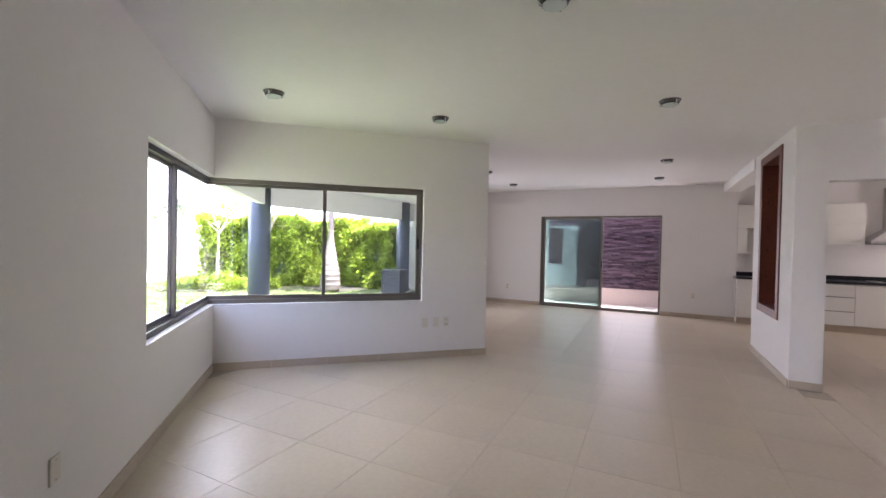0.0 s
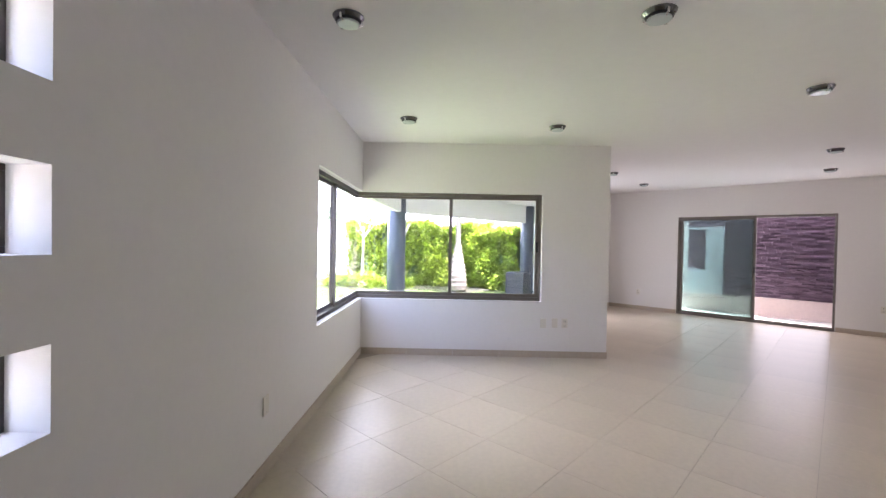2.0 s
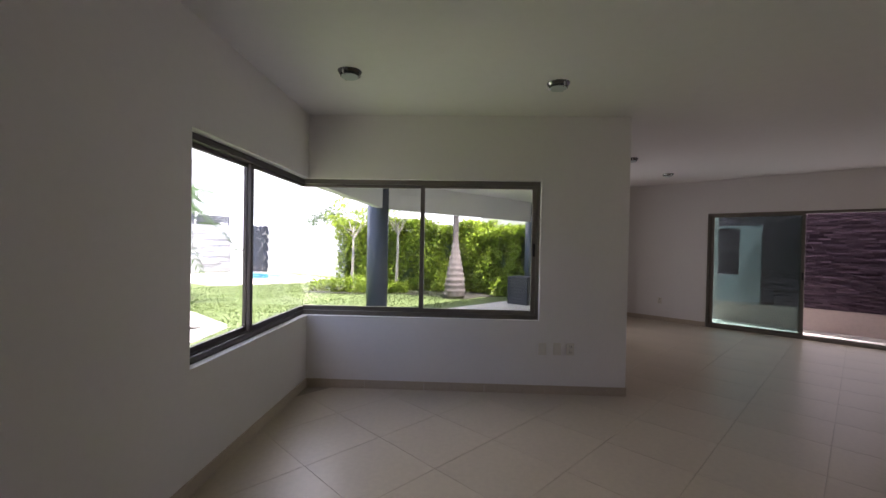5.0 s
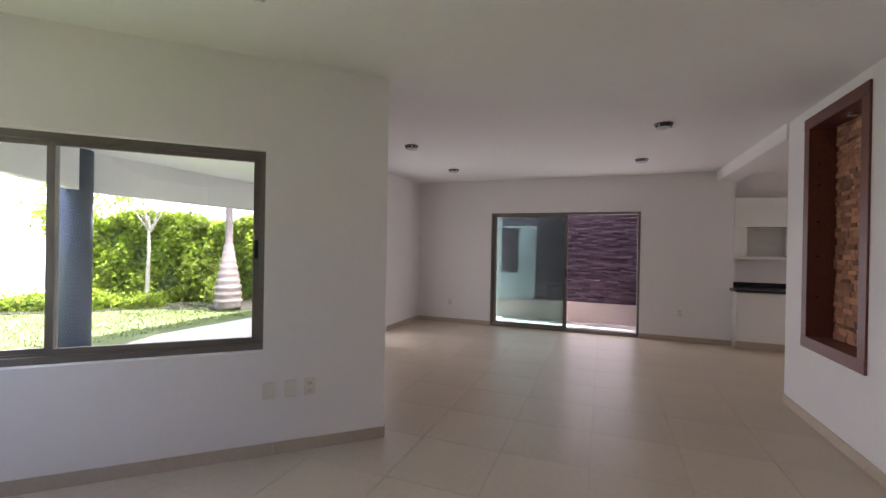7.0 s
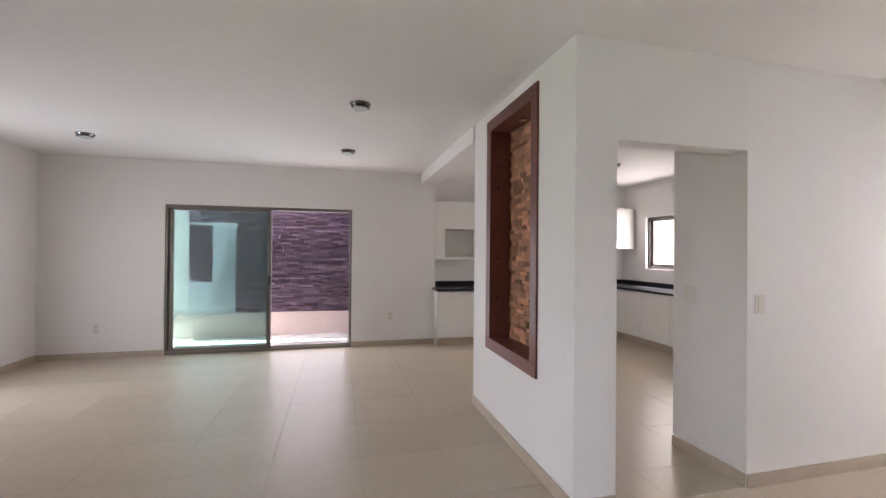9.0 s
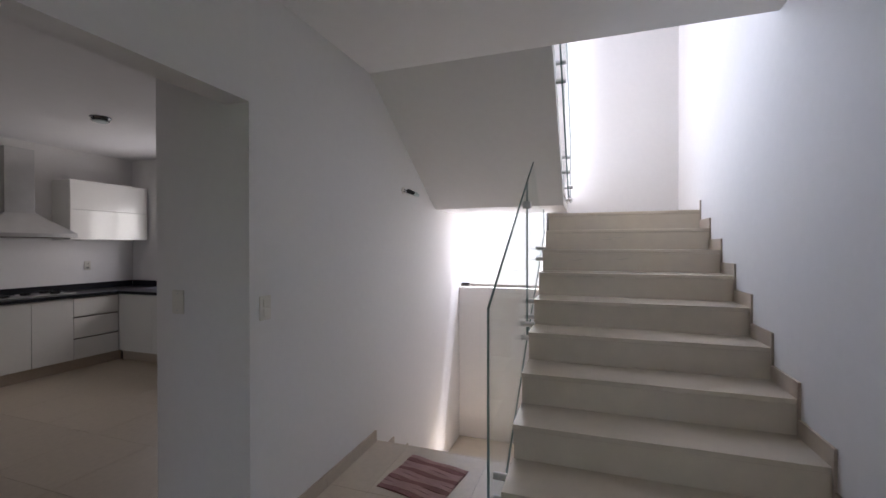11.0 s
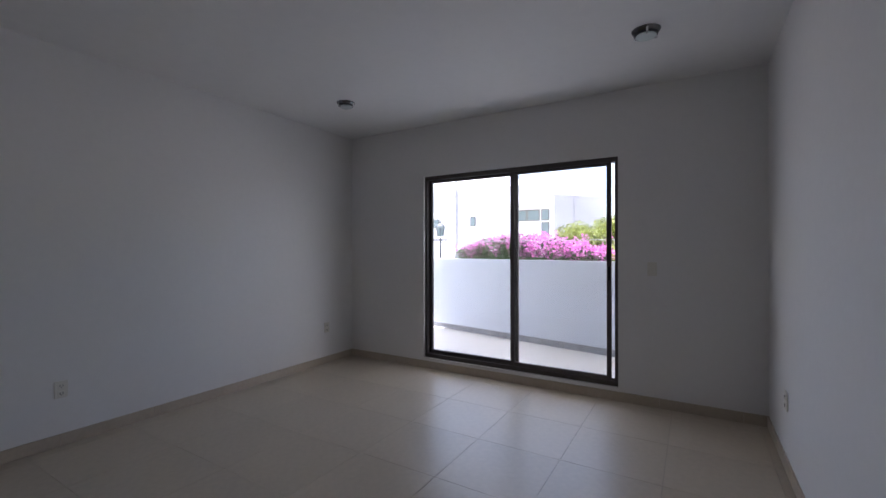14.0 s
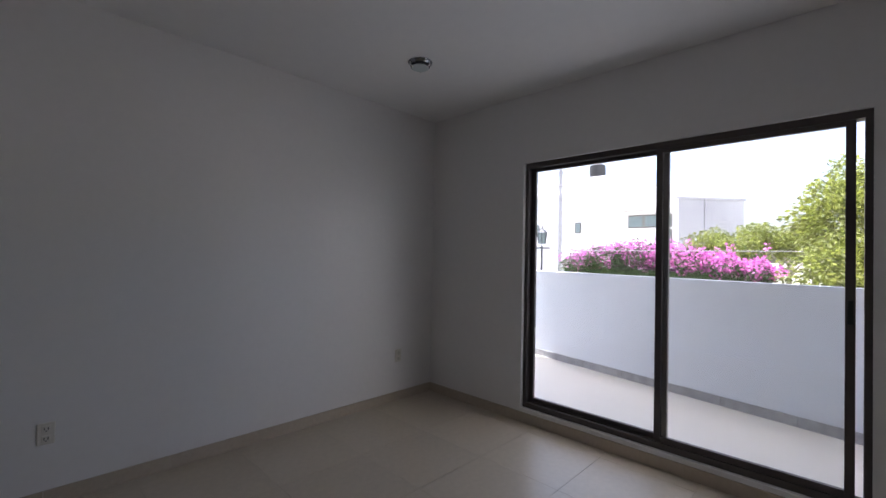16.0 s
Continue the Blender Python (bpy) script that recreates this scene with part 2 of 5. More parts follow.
tagged(bedroom_slab, "cream porcelain tiled bedroom floor", "floor", kind="structure")

CEIL_OUT = [(0.1, -2.75), (1.99, -2.75), (1.99, 2.36), (4.02, 2.36), (4.02, 4.9), (1.76, 4.9), (1.76, 9.5), (-3.74, 9.5), (-3.74, 6.28)]
c1, c2, c3 = DIAG @ Vector((3.17, 0.03, 0)), DIAG @ Vector((-0.2, 0.2, 0)), DIAG @ Vector((-0.2, -6.4, 0))
CEIL_OUT += [(c.x, c.y) for c in (c1, c2, c3)]
tagged(part("ceiling", prism(B(), CEIL_OUT, H, H + 0.21), CEIL), "smooth white painted ceiling", "ceiling", kind="structure")
tagged(part("ceiling_kitchen", box(B(), 1.76, 5.85, 4.9, 9.9, H, H + 0.21), CEIL), "smooth white kitchen ceiling", "ceiling", kind="structure")
tagged(part("ceiling_bedroom", box(B(), 1.99, 6.6, -2.1, 2.30, HB, HB + 0.21), CEIL), "smooth white bedroom ceiling", "ceiling", kind="structure")
tagged(part("ceiling_stairwell", box(B(), 2.4, 6.9, 2.2, 5.0, TOP, TOP + 0.2), CEIL), "white stairwell ceiling", "ceiling", kind="structure")

# angled living room walls
W_Z0, W_Z1 = 0.722, 2.105
SLITS = [(4.245 + 0.0, 4.245 + 0.27, z, z + 0.25) for z in (0.90, 1.40, 1.88)]
wall("wall_window", 3.187, 0.2, 0, H, [(0, 2.33, W_Z0, W_Z1)], DIAG)
wall_a = DIAG @ pose(0, 0, 0, 0, 0, -90)      # x runs back along the side wall, y to the outside
wall("wall_side", 6.3, 0.2, 0, H, [(0, 1.842, W_Z0, W_Z1)] + SLITS, wall_a @ Matrix.Scale(-1, 4, (0, 1, 0)))
tagged(part("wall_corner", box(box(B(), -0.2, 0, 0, 0.2, 0, W_Z0), -0.2, 0, 0, 0.2, W_Z1, H), WALL, m=DIAG), "white wall corner above and below the glass", "wall", kind="structure")
wall("wall_return", 2.85, 0.15, 0, H, [], DIAG @ pose(3.19, 0.008, 0, 0, 0, 90))
# dining end
wall("wall_west", 3.25, 0.15, 0, H, [(0.70, 1.74, 0, 2.09)], pose(-3.54, 6.25, 0, 0, 0, 90))
wall("wall_north", 5.22, 0.15, 0, H, [(1.495, 4.062, 0, 2.125)], pose(-3.54, 9.35, 0))
wall("wall_north_return", 0.40, 0.166, 0, H, [], pose(1.846, 9.35, 0, 0, 0, 90))
# pier with the niche, beam, passage to the kitchen
NY0, NY1, NZ0, NZ1 = 5.30, 6.285, 0.638, 2.65
wall("wall_pier", 1.81, 0.21, 0, H, [(NY0 - 4.85 + 0.083, NY1 - 4.85 - 0.083, NZ0 + 0.083, NZ1 - 0.083)], pose(1.83, 4.85, 0, 0, 0, 90))
tagged(part("wall_pier_back", box(B(), 1.83, 1.895, 4.85, 6.66, 0, H), WALL), "white pier between living room and kitchen", "wall", kind="structure")
tagged(part("beam", box(B(), 1.60, 1.895, 6.66, 9.35, 2.58, H), WALL), "white dropped ceiling beam", "beam", kind="structure")
tagged(part("beam_passage", box(B(), 1.895, 2.857, 4.85, 4.995, 2.155, H), WALL), "white header over the kitchen passage", "beam", kind="structure")
wall("wall_stairs_north", 3.9, 0.605, -1.6, TOP, [], pose(2.857, 4.85, 0))
wall("wall_kitchen_east", 4.5, 0.15, 0, H, [(2.35, 3.64, 1.215, 2.13)], pose(5.80, 5.46, 0, 0, 0, 90))
wall("wall_kitchen_north", 4.2, 0.15, 0, H, [], pose(1.70, 9.70, 0))
# stairwell
EX = 6.62
EX2 = 6.30
wall("wall_stairs_east", 1.36, 0.15, -1.6, TOP, [], pose(EX + 0.15, 2.24, 0, 0, 0, 90))
wall("wall_stairs_return", 0.47, 0.15, -1.6, TOP, [(0.02, 0.31, 2.02, 5.0)], pose(EX2, 3.602, 0), label="white wall return with a slit window")
slit = thing("window_6", "narrow tall slit window beside the landing", "window", pose(EX2 + 0.02, 3.64, 2.02), kind="structure")
part("window_frame", box(box(box(box(B(), 0, 0.29, 0, 0.04, 0, 0.02), 0, 0.29, 0, 0.04, 2.96, 2.98), 0, 0.02, 0, 0.04, 0.02, 2.96), 0.27, 0.29, 0, 0.04, 0.02, 2.96), ALU, slit)
part("pane", box(B(), 0.02, 0.27, 0.017, 0.023, 0.02, 2.96), GLASS, slit).visible_shadow = False
wall("wall_stairs_window", 1.098, 0.15, -1.6, TOP, [(0.0, 1.098, 0.965, 5.2)], pose(EX2 + 0.15, 3.752, 0, 0, 0, 90))
wall("wall_stairs_south", 4.65, 0.12, 0, TOP, [(0.05, 0.835, 0, 2.13)], pose(1.99, 2.24, 0))
tagged(part("wall_upper_hall", box(B(), 2.3, 2.45, 2.24, 4.9, H + 0.21, TOP), WALL), "white wall of the upper hall", "wall", kind="structure")
# bedroom
BX0, BX1, BY = 2.05, 6.41, -1.92
wall("wall_bedroom_west", 5.0, 0.12, 0, HB, [], pose(BX0, -2.72, 0, 0, 0, 90))
wall("wall_bedroom_east", 4.2, 0.15, 0, HB, [], pose(BX1 + 0.15, -1.95, 0, 0, 0, 90))
wall("wall_bedroom_south", 4.6, 0.15, 0, HB, [(1.20, 3.335, 0.118, 2.245)], pose(1.945, BY - 0.15, 0))
wall("wall_entrance", 2.3, 0.15, 0, H, [], pose(-0.2, -2.75, 0))


def skirting(name, length, m, height=0.085, cuts=()):
    """Skirting tiles along x, 10 mm proud of the wall plane y = 0 towards -y."""
    bm = B()
    x = 0.0
    while x < length - 0.01:
        b = min(x + 0.6, length)
        box(bm, x + 0.001, b - 0.001, -0.011, 0, 0, height)
        x = b
    return tagged(part(name, bm, SKIRT, m=m), "beige tile skirting along the wall", "baseboard", kind="structure")


skirting("baseboard", 3.19, DIAG)
skirting("baseboard", 6.2, DIAG @ pose(0, -6.2, 0, 0, 0, 90))
skirting("baseboard", 2.8, DIAG @ pose(3.19, 0.008, 0, 0, 0, 90))
skirting("baseboard", 1.495, pose(-3.54, 9.35, 0))
skirting("baseboard", 1.315, pose(0.525, 9.35, 0))
skirting("baseboard", 1.30, pose(-3.54, 8.04, 0, 0, 0, 90))
skirting("baseboard", 1.80, pose(1.62, 6.66, 0, 0, 0, -90))
skirting("baseboard", 0.275, pose(1.62, 4.85, 0))
skirting("baseboard", 0.60, pose(2.857, 5.455, 0, 0, 0, -90))
skirting("baseboard", 1.24, pose(2.857, 4.85, 0))
skirting("baseboard", 4.148, pose(BX1, 2.24, 0, 0, 0, -90))
skirting("baseboard", 4.36, pose(BX0, BY, 0) @ pose(4.36, 0, 0, 0, 0, 180))
skirting("baseboard", 4.10, pose(BX0, BY, 0, 0, 0, 90))
skirting("baseboard", 0.21, pose(3.03, 2.36, 0, 0, 0, 180))


# ---- windows ----
def sliding_window(name, m, width, height, mat, label, split=0.5, pane=GLASS, pane_left=None, depth=0.09, face=0.045, open_right=False, latch=True, category="window", ajar=0.0, bare_left=False, bare_right=False, st=0.042):
    """Outer frame and two sashes on two tracks; x along the wall, y = 0 the inner face of the frame, outside +y."""
    top = thing(name, label, category, m, kind="structure")
    outer = part("window_frame", B(), mat, top)
    bm = B()
    bars = [(0, width, 0, depth, 0, face), (0, width, 0, depth, height - face, height)]
    if not bare_left:
        bars.append((0, face * 0.75, 0, depth, face, height - face))
    if not bare_right:
        bars.append((width - face * 0.75, width, 0, depth, face, height - face))
    for a in bars:
        box(bm, *a, bevel=0.003)
    # the two raised tracks
    for y in (0.028, 0.062):
        box(bm, face * 0.75, width - face * 0.75, y - 0.003, y + 0.003, face, face + 0.012)
    bm.to_mesh(outer.data)
    bm.free()
    mid = width * split
    spans = [(face * 0.75, mid + st / 2, 0.046, 0.074)]
    if not open_right:
        spans.append((mid - st / 2 - ajar, width - face * 0.75 - ajar, 0.012, 0.040))
    else:
        spans.append((face * 0.75 + 0.03, mid + st / 2 + 0.03, 0.012, 0.040))
    for i, (a, b, y0, y1) in enumerate(spans):
        bm = B()
        la, lb = (0.002 if bare_left and i == 0 else st), (0.002 if bare_right and i == 1 else st)
        for q in ((a, a + la, y0, y1, face, height - face), (b - lb, b, y0, y1, face, height - face), (a + la, b - lb, y0, y1, face, face + st), (a + la, b - lb, y0, y1, height - face - st * 0.7, height - face)):
            if min(q[1] - q[0], 1) > 0.01:
                box(bm, *q, bevel=0.002)
        sash = part("sash", bm, mat, top)
        p = part("pane", box(B(), a + la, b - lb, (y0 + y1) / 2 - 0.003, (y0 + y1) / 2 + 0.003, face + st, height - face - st * 0.7), (pane_left or pane) if i == 0 else pane, sash)
        p.visible_shadow = False
        if latch and i == 1:
            lx = (b - st * 0.5) if not open_right else b - st * 0.5
            part("latch", box(B(), lx - 0.012, lx + 0.012, y0 - 0.012, y0, height * 0.46, height * 0.46 + 0.13, bevel=0.004), GASKET, sash)
    return top


# corner window of the living room
sliding_window("window_1", DIAG @ pose(-0.12, 0.06, W_Z0), 2.45, W_Z1 - W_Z0, ALU, "bronze aluminium sliding window beside the glass corner", split=1.268 / 2.45, bare_left=True)
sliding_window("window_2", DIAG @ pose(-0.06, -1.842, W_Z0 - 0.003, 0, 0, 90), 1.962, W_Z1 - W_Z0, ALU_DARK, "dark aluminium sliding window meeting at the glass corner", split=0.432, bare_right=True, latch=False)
# small square windows in the side wall
for v0, v1, z0, z1 in SLITS:
    w = thing("window_small", "small square window deep in the white wall", "window", DIAG @ pose(-0.13, -v1, z0, 0, 0, 90), group="small square windows", kind="structure")
    s = v1 - v0
    bm = B()
    for q in ((0, s, 0, 0.04, 0, 0.02), (0, s, 0, 0.04, z1 - z0 - 0.02, z1 - z0), (0, 0.02, 0, 0.04, 0.02, z1 - z0 - 0.02), (s - 0.02, s, 0, 0.04, 0.02, z1 - z0 - 0.02)):
        box(bm, *q, bevel=0.002)
    part("window_frame", bm, ALU_DARK, w)
    part("pane", box(B(), 0.02, s - 0.02, 0.018, 0.022, 0.02, z1 - z0 - 0.02), GLASS, w).visible_shadow = False
# sliding doors
sliding_window("door_1", pose(-2.045, 9.36, 0.0), 2.562, 2.125, ALU, "aluminium patio sliding door, one leaf slid open", split=0.525, pane=GREEN_GLASS, open_right=True, depth=0.1, category="door")
terrace_door = sliding_window("door_2", pose(-3.55, 6.95, 0.0, 0, 0, 90), 1.04, 2.09, ALU, "bronze aluminium glazed sliding door to the terrace", split=0.34, pane=GLASS, depth=0.1, category="door", st=0.07, face=0.055, latch=False)
part("handle", box(box(B(), 0.955, 0.985, -0.03, 0.012, 0.98, 1.17, bevel=0.006), 0.90, 0.96, -0.03, -0.012, 1.06, 1.10, bevel=0.004), GASKET, terrace_door)
sliding_window("window_3", pose(5.279, BY - 0.03, 0.118, 0, 0, 180), 2.135, 2.127, ALU_DARK, "dark aluminium balcony sliding window, slightly open", split=0.525, ajar=0.032, category="window")
sliding_window("window_4", pose(5.70, 9.10, 1.215, 0, 0, -90), 1.29, 0.915, ALU_DARK, "dark aluminium kitchen window", split=0.5, latch=False)
# tall stairwell window
st = thing("window_5", "tall fixed stairwell window, aluminium framed", "window", pose(EX2 + 0.075, 3.752, 0.965, 0, 0, 90), kind="structure")
bm = B()
for q in ((0, 1.098, -0.06, 0.0, 0, 0.035), (0, 1.098, -0.06, 0, 4.195, 4.23), (0, 0.04, -0.06, 0, 0.035, 4.195), (0.04, 1.098, -0.06, 0, 1.95, 2.0), (0.04, 1.098, -0.06, 0, 3.05, 3.10)):
    box(bm, *q, bevel=0.003)
part("window_frame", bm, ALU, st)
part("latch", box(B(), 0.98, 1.08, 0.0, 0.03, 0.02, 0.05, bevel=0.006), GASKET, st)
for z0, z1 in ((0.035, 1.95), (2.0, 3.05), (3.10, 4.195)):
    part("pane", box(B(), 0.04, 1.098, -0.034, -0.028, z0, z1), GLASS, st).visible_shadow = False

# ---- staircase ----
RISE, TREAD, X1 = 0.18, 0.311, 2.842
SY0, SY1 = 2.36, 3.71
stairs = thing("staircase", "cream stone staircase with solid risers", "staircase", kind="structure")
bm = B()
for n in range(1, 11):
    x0 = X1 + (n - 1) * TREAD
    box(bm, x0 + 0.02, EX if n == 10 else x0 + TREAD + 0.02, SY0, SY1 - 0.01, -1.2 if n < 10 else 1.55, n * RISE - 0.03)
part("body", bm, WALL, stairs)
for n in range(1, 11):
    x0 = X1 + (n - 1) * TREAD
    x1 = EX if n == 10 else x0 + TREAD + 0.02
    part("tread", box(B(), x0, x1, SY0, SY1, n * RISE - 0.028, n * RISE, bevel=0.003), MARBLE, stairs)
    part("riser", box(B(), x0 + 0.008, x0 + 0.022, SY0, SY1 - 0.004, (n - 1) * RISE, n * RISE - 0.029), MARBLE, stairs)
    part("skirting_tile", box(B(), x0 - 0.012, x0, SY0, SY0 + 0.012, (n - 1) * RISE, n * RISE + 0.085), SKIRT, stairs)
    if n < 10:
        part("skirting_tile", box(B(), x0, x0 + TREAD - 0.013, SY0, SY0 + 0.012, n * RISE, n * RISE + 0.085), SKIRT, stairs)
for y, z, n in ((3.02, 1.555, 9), (3.12, 1.54, 9), (3.02, 1.37, 8), (3.38, 1.36, 8)):
    part("scuff", rod(rod(B(), (X1 + (n - 1) * TREAD + 0.0065, y, z), (X1 + (n - 1) * TREAD + 0.0065, y + 0.06, z - 0.012), 0.0022, 6), (X1 + (n - 1) * TREAD + 0.0065, y + 0.06, z - 0.012), (X1 + (n - 1) * TREAD + 0.0065, y + 0.10, z - 0.004), 0.0018, 6), SKIRT, stairs)
# half platform and upper flight above the way down
upper = thing("upper_staircase", "white soffited upper stair flight", "staircase", kind="structure")
UX, PZ, SYU = 5.42, 1.98, 3.55
bm = B()
prism(bm, [(UX, 1.86), (EX2, 1.86), (EX2, PZ - 0.03), (UX, PZ - 0.03)], 0, 1.30)
prism(bm, [(4.02, H), (UX, 1.86), (UX, 2.04), (4.02, H + 0.2)], 0, 1.30)
bmesh.ops.transform(bm, matrix=Matrix(((1, 0, 0, 0), (0, 0, 1, SYU), (0, 1, 0, 0), (0, 0, 0, 1))), verts=bm.verts)
bmesh.ops.recalc_face_normals(bm, faces=bm.faces)
part("body", bm, WALL, upper)
part("tread", box(B(), UX, EX2, SYU, 4.85, PZ - 0.03, PZ, bevel=0.003), MARBLE, upper)
for n in range(1, 6):
    x1 = UX - (n - 1) * 0.29
    part("tread", box(B(), x1 - 0.31, x1, SYU + 0.02, 4.85, PZ + n * 0.19 - 0.09, PZ + n * 0.19, bevel=0.003), MARBLE, upper)
# flight going down
down = thing("lower_staircase", "cream stone steps going down beside the mat", "staircase", kind="structure")
for n in range(0, 6):
    x0 = 4.12 + (n - 1) * 0.28
    if n:
        part("tread", box(B(), x0, EX2 if n == 5 else x0 + 0.30, SY1, 4.85, -n * RISE - 0.03, -n * RISE, bevel=0.003), MARBLE, down)
    part("riser", box(B(), x0 + 0.27, x0 + 0.285, SY1, 4.85, -(n + 1) * RISE, -n * RISE - 0.005), MARBLE, down) if n < 5 else None
    if n < 5:
        part("skirting_tile", box(B(), x0 + 0.28, x0 + 0.56, 4.838, 4.849, -(n + 1) * RISE, -(n + 1) * RISE + 0.085), SKIRT, down)
tagged(part("floor_lower", box(B(), 4.1, EX2, SY0, 4.85, -1.3, -1.1), GROUT), "lower landing floor", "floor", kind="structure")

# ---- outside shell ----
GROUND = material("dry_ground", (0.30, 0.28, 0.25), 0.95, vary=0.2, grain=2, bump=0.4, bump_scale=20)
LAWN = material("lawn_turf", (0.082, 0.112, 0.036), 0.95, vary=0.25, grain=3, bump=0.6, bump_scale=40, tint=(0.12, 0.165, 0.042))
bm = B()
for span in ((-400, 3.9, -400, 400), (6.8, 400, -400, 400), (3.9, 6.8, -400, 2.2), (3.9, 6.8, 5.0, 400)):
    box(bm, *span, -0.4, -0.036)
tagged(part("ground", bm, GROUND), "pale dry ground reaching the horizon", "ground", kind="structure")
tagged(part("ground_lawn", box(B(), -20.9, -3.0, -6.0, 12.0, -0.35, -0.03), LAWN), "green garden lawn", "lawn", kind="structure")

# ---- outside: garden ----
LEAF = material("hedge_leaf", (0.175, 0.28, 0.019), 0.5, vary=0.2, grain=2, random=0.6, tint=(0.35, 0.42, 0.028))
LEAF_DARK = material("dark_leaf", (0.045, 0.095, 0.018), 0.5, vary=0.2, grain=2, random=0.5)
LEAF_STREET = material("street_tree_leaf", (0.115, 0.145, 0.028), 0.55, vary=0.25, grain=2, random=0.65, tint=(0.25, 0.265, 0.052))
LEAF_LIME = material("lime_leaf", (0.42, 0.38, 0.02), 0.5, vary=0.15, grain=2, random=0.4)
FROND = material("palm_leaf", (0.075, 0.15, 0.035), 0.4, vary=0.2, grain=3, random=0.35)
BRACT = material("magenta_bract", (0.50, 0.075, 0.37), 0.6, vary=0.15, grain=3, random=0.5, tint=(0.66, 0.22, 0.54))
BARK = material("pale_bark", (0.42, 0.38, 0.33), 0.85, vary=0.2, grain=8, bump=0.5, bump_scale=30)
PALM_BARK = material("grey_palm_trunk", (0.17, 0.145, 0.13), 0.8, vary=0.15, grain=10, bump=0.4, bump_scale=25)
GRASS = material("lawn_grass", (0.125, 0.185, 0.042), 0.6, vary=0.2, grain=2, random=0.4)
COLUMN = material("slate_blue_paint", (0.062, 0.08, 0.112), 0.5, vary=0.08, grain=5, bump=0.05)
PAVING = material("pale_paving", (0.62, 0.58, 0.52), 0.7, vary=0.06, grain=5, bump=0.2, bump_scale=60)
CONCRETE = material("grey_concrete", (0.40, 0.40, 0.41), 0.9, vary=0.2, grain=3, bump=0.3, bump_scale=20)
LIGHT_STONE = material("light_ledge_stone", (0.46, 0.45, 0.47), 0.85, vary=0.2, grain=8, bump=0.6, bump_scale=30, random=0.25)
DARK_STONE = material("dark_rubble_stone", (0.022, 0.027, 0.042), 0.8, vary=0.3, grain=8, bump=0.5, random=0.4)
WATER = material("pool_water", (0.05, 0.30, 0.42), 0.05, vary=0.05, grain=2, bump=0.1, bump_scale=6)
DARK_METAL = material("dark_painted_metal", (0.05, 0.055, 0.065), 0.5, 0.2, vary=0.1)
ROOF_WOOD = material("weathered_roof_wood", (0.10, 0.065, 0.045), 0.7, vary=0.2, grain=8)
HOSE = material("green_hose_rubber", (0.015, 0.075, 0.06), 0.4, vary=0.1)


def translucent(m, share):
    """Lets light through thin leaves."""
    nt = m.node_tree
    b = nt.nodes["Principled BSDF"]
    through_leaf = nt.nodes.new("ShaderNodeBsdfTranslucent")
    nt.links.new(b.inputs["Base Color"].links[0].from_socket, through_leaf.inputs["Color"])
    mix = nt.nodes.new("ShaderNodeMixShader")
    mix.inputs[0].default_value = share
    nt.links.new(b.outputs[0], mix.inputs[1])
    nt.links.new(through_leaf.outputs[0], mix.inputs[2])
    nt.links.new(mix.outputs[0], nt.nodes["Material Output"].inputs[0])


for leaf_material in (LEAF, LEAF_DARK, LEAF_LIME, LEAF_STREET, FROND, BRACT, GRASS):
    translucent(leaf_material, 0.45)


def leaf_mesh(name, points, size, mat, seed=1, droop=0.3, slim=0.5):
    """Many small folded leaves, one at each point."""
    rng = np.random.default_rng(seed)
    p = np.asarray(points, float)
    n = len(p)
    d = rng.normal(size=(n, 3))
    d[:, 2] = d[:, 2] * 0.6 - droop
    d /= np.linalg.norm(d, axis=1)[:, None]
    side = np.cross(d, rng.normal(size=(n, 3)))
    side /= np.linalg.norm(side, axis=1)[:, None]
    up = np.cross(d, side)
    s = size * rng.uniform(0.6, 1.3, n)[:, None]
    v = np.stack([p, p + d * s * 0.5 + side * s * slim * 0.5 + up * s * 0.12, p + d * s, p + d * s * 0.5 - side * s * slim * 0.5 + up * s * 0.12], 1).reshape(-1, 3)
    f = [(4 * i, 4 * i + 1, 4 * i + 2) for i in range(n)] + [(4 * i, 4 * i + 2, 4 * i + 3) for i in range(n)]
    me = bpy.data.meshes.new(name)
    me.from_pydata(v.tolist(), [], f)
    me.materials.append(mat)
    return me


def leafy(name, points, size, mat, parent, seed=1, **kw):
    ob = new(name, leaf_mesh(name, points, size, mat, seed, **kw))
    ob.parent = parent
    return ob


def hedge_points(n, length, depth, height, seed, uneven=0.18):
    """Points in the outer shell of a clipped hedge, x along, y deep, z up, with a lumpy face and top."""
    rng = np.random.default_rng(seed)
    x = rng.uniform(0, length, n)
    face = rng.uniform(0, 1, n)
    top = height + uneven * (np.sin(x * 2.3 + seed) * 0.5 + np.sin(x * 5.1) * 0.35 + rng.normal(0, 0.35, n))
    z = np.where(face < 0.7, rng.uniform(0.02, 1, n) * top, top - np.abs(rng.normal(0, 0.08, n)))
    bulge = 0.12 * np.sin(x * 3.1 + z * 2.2) + 0.08 * np.sin(x * 7.3 - z * 4.0)
    y = np.where(face < 0.7, np.abs(rng.normal(0, 0.10, n)) + 0.12 + bulge, rng.uniform(0.05, depth, n))
    return np.stack([x, y, z], 1)


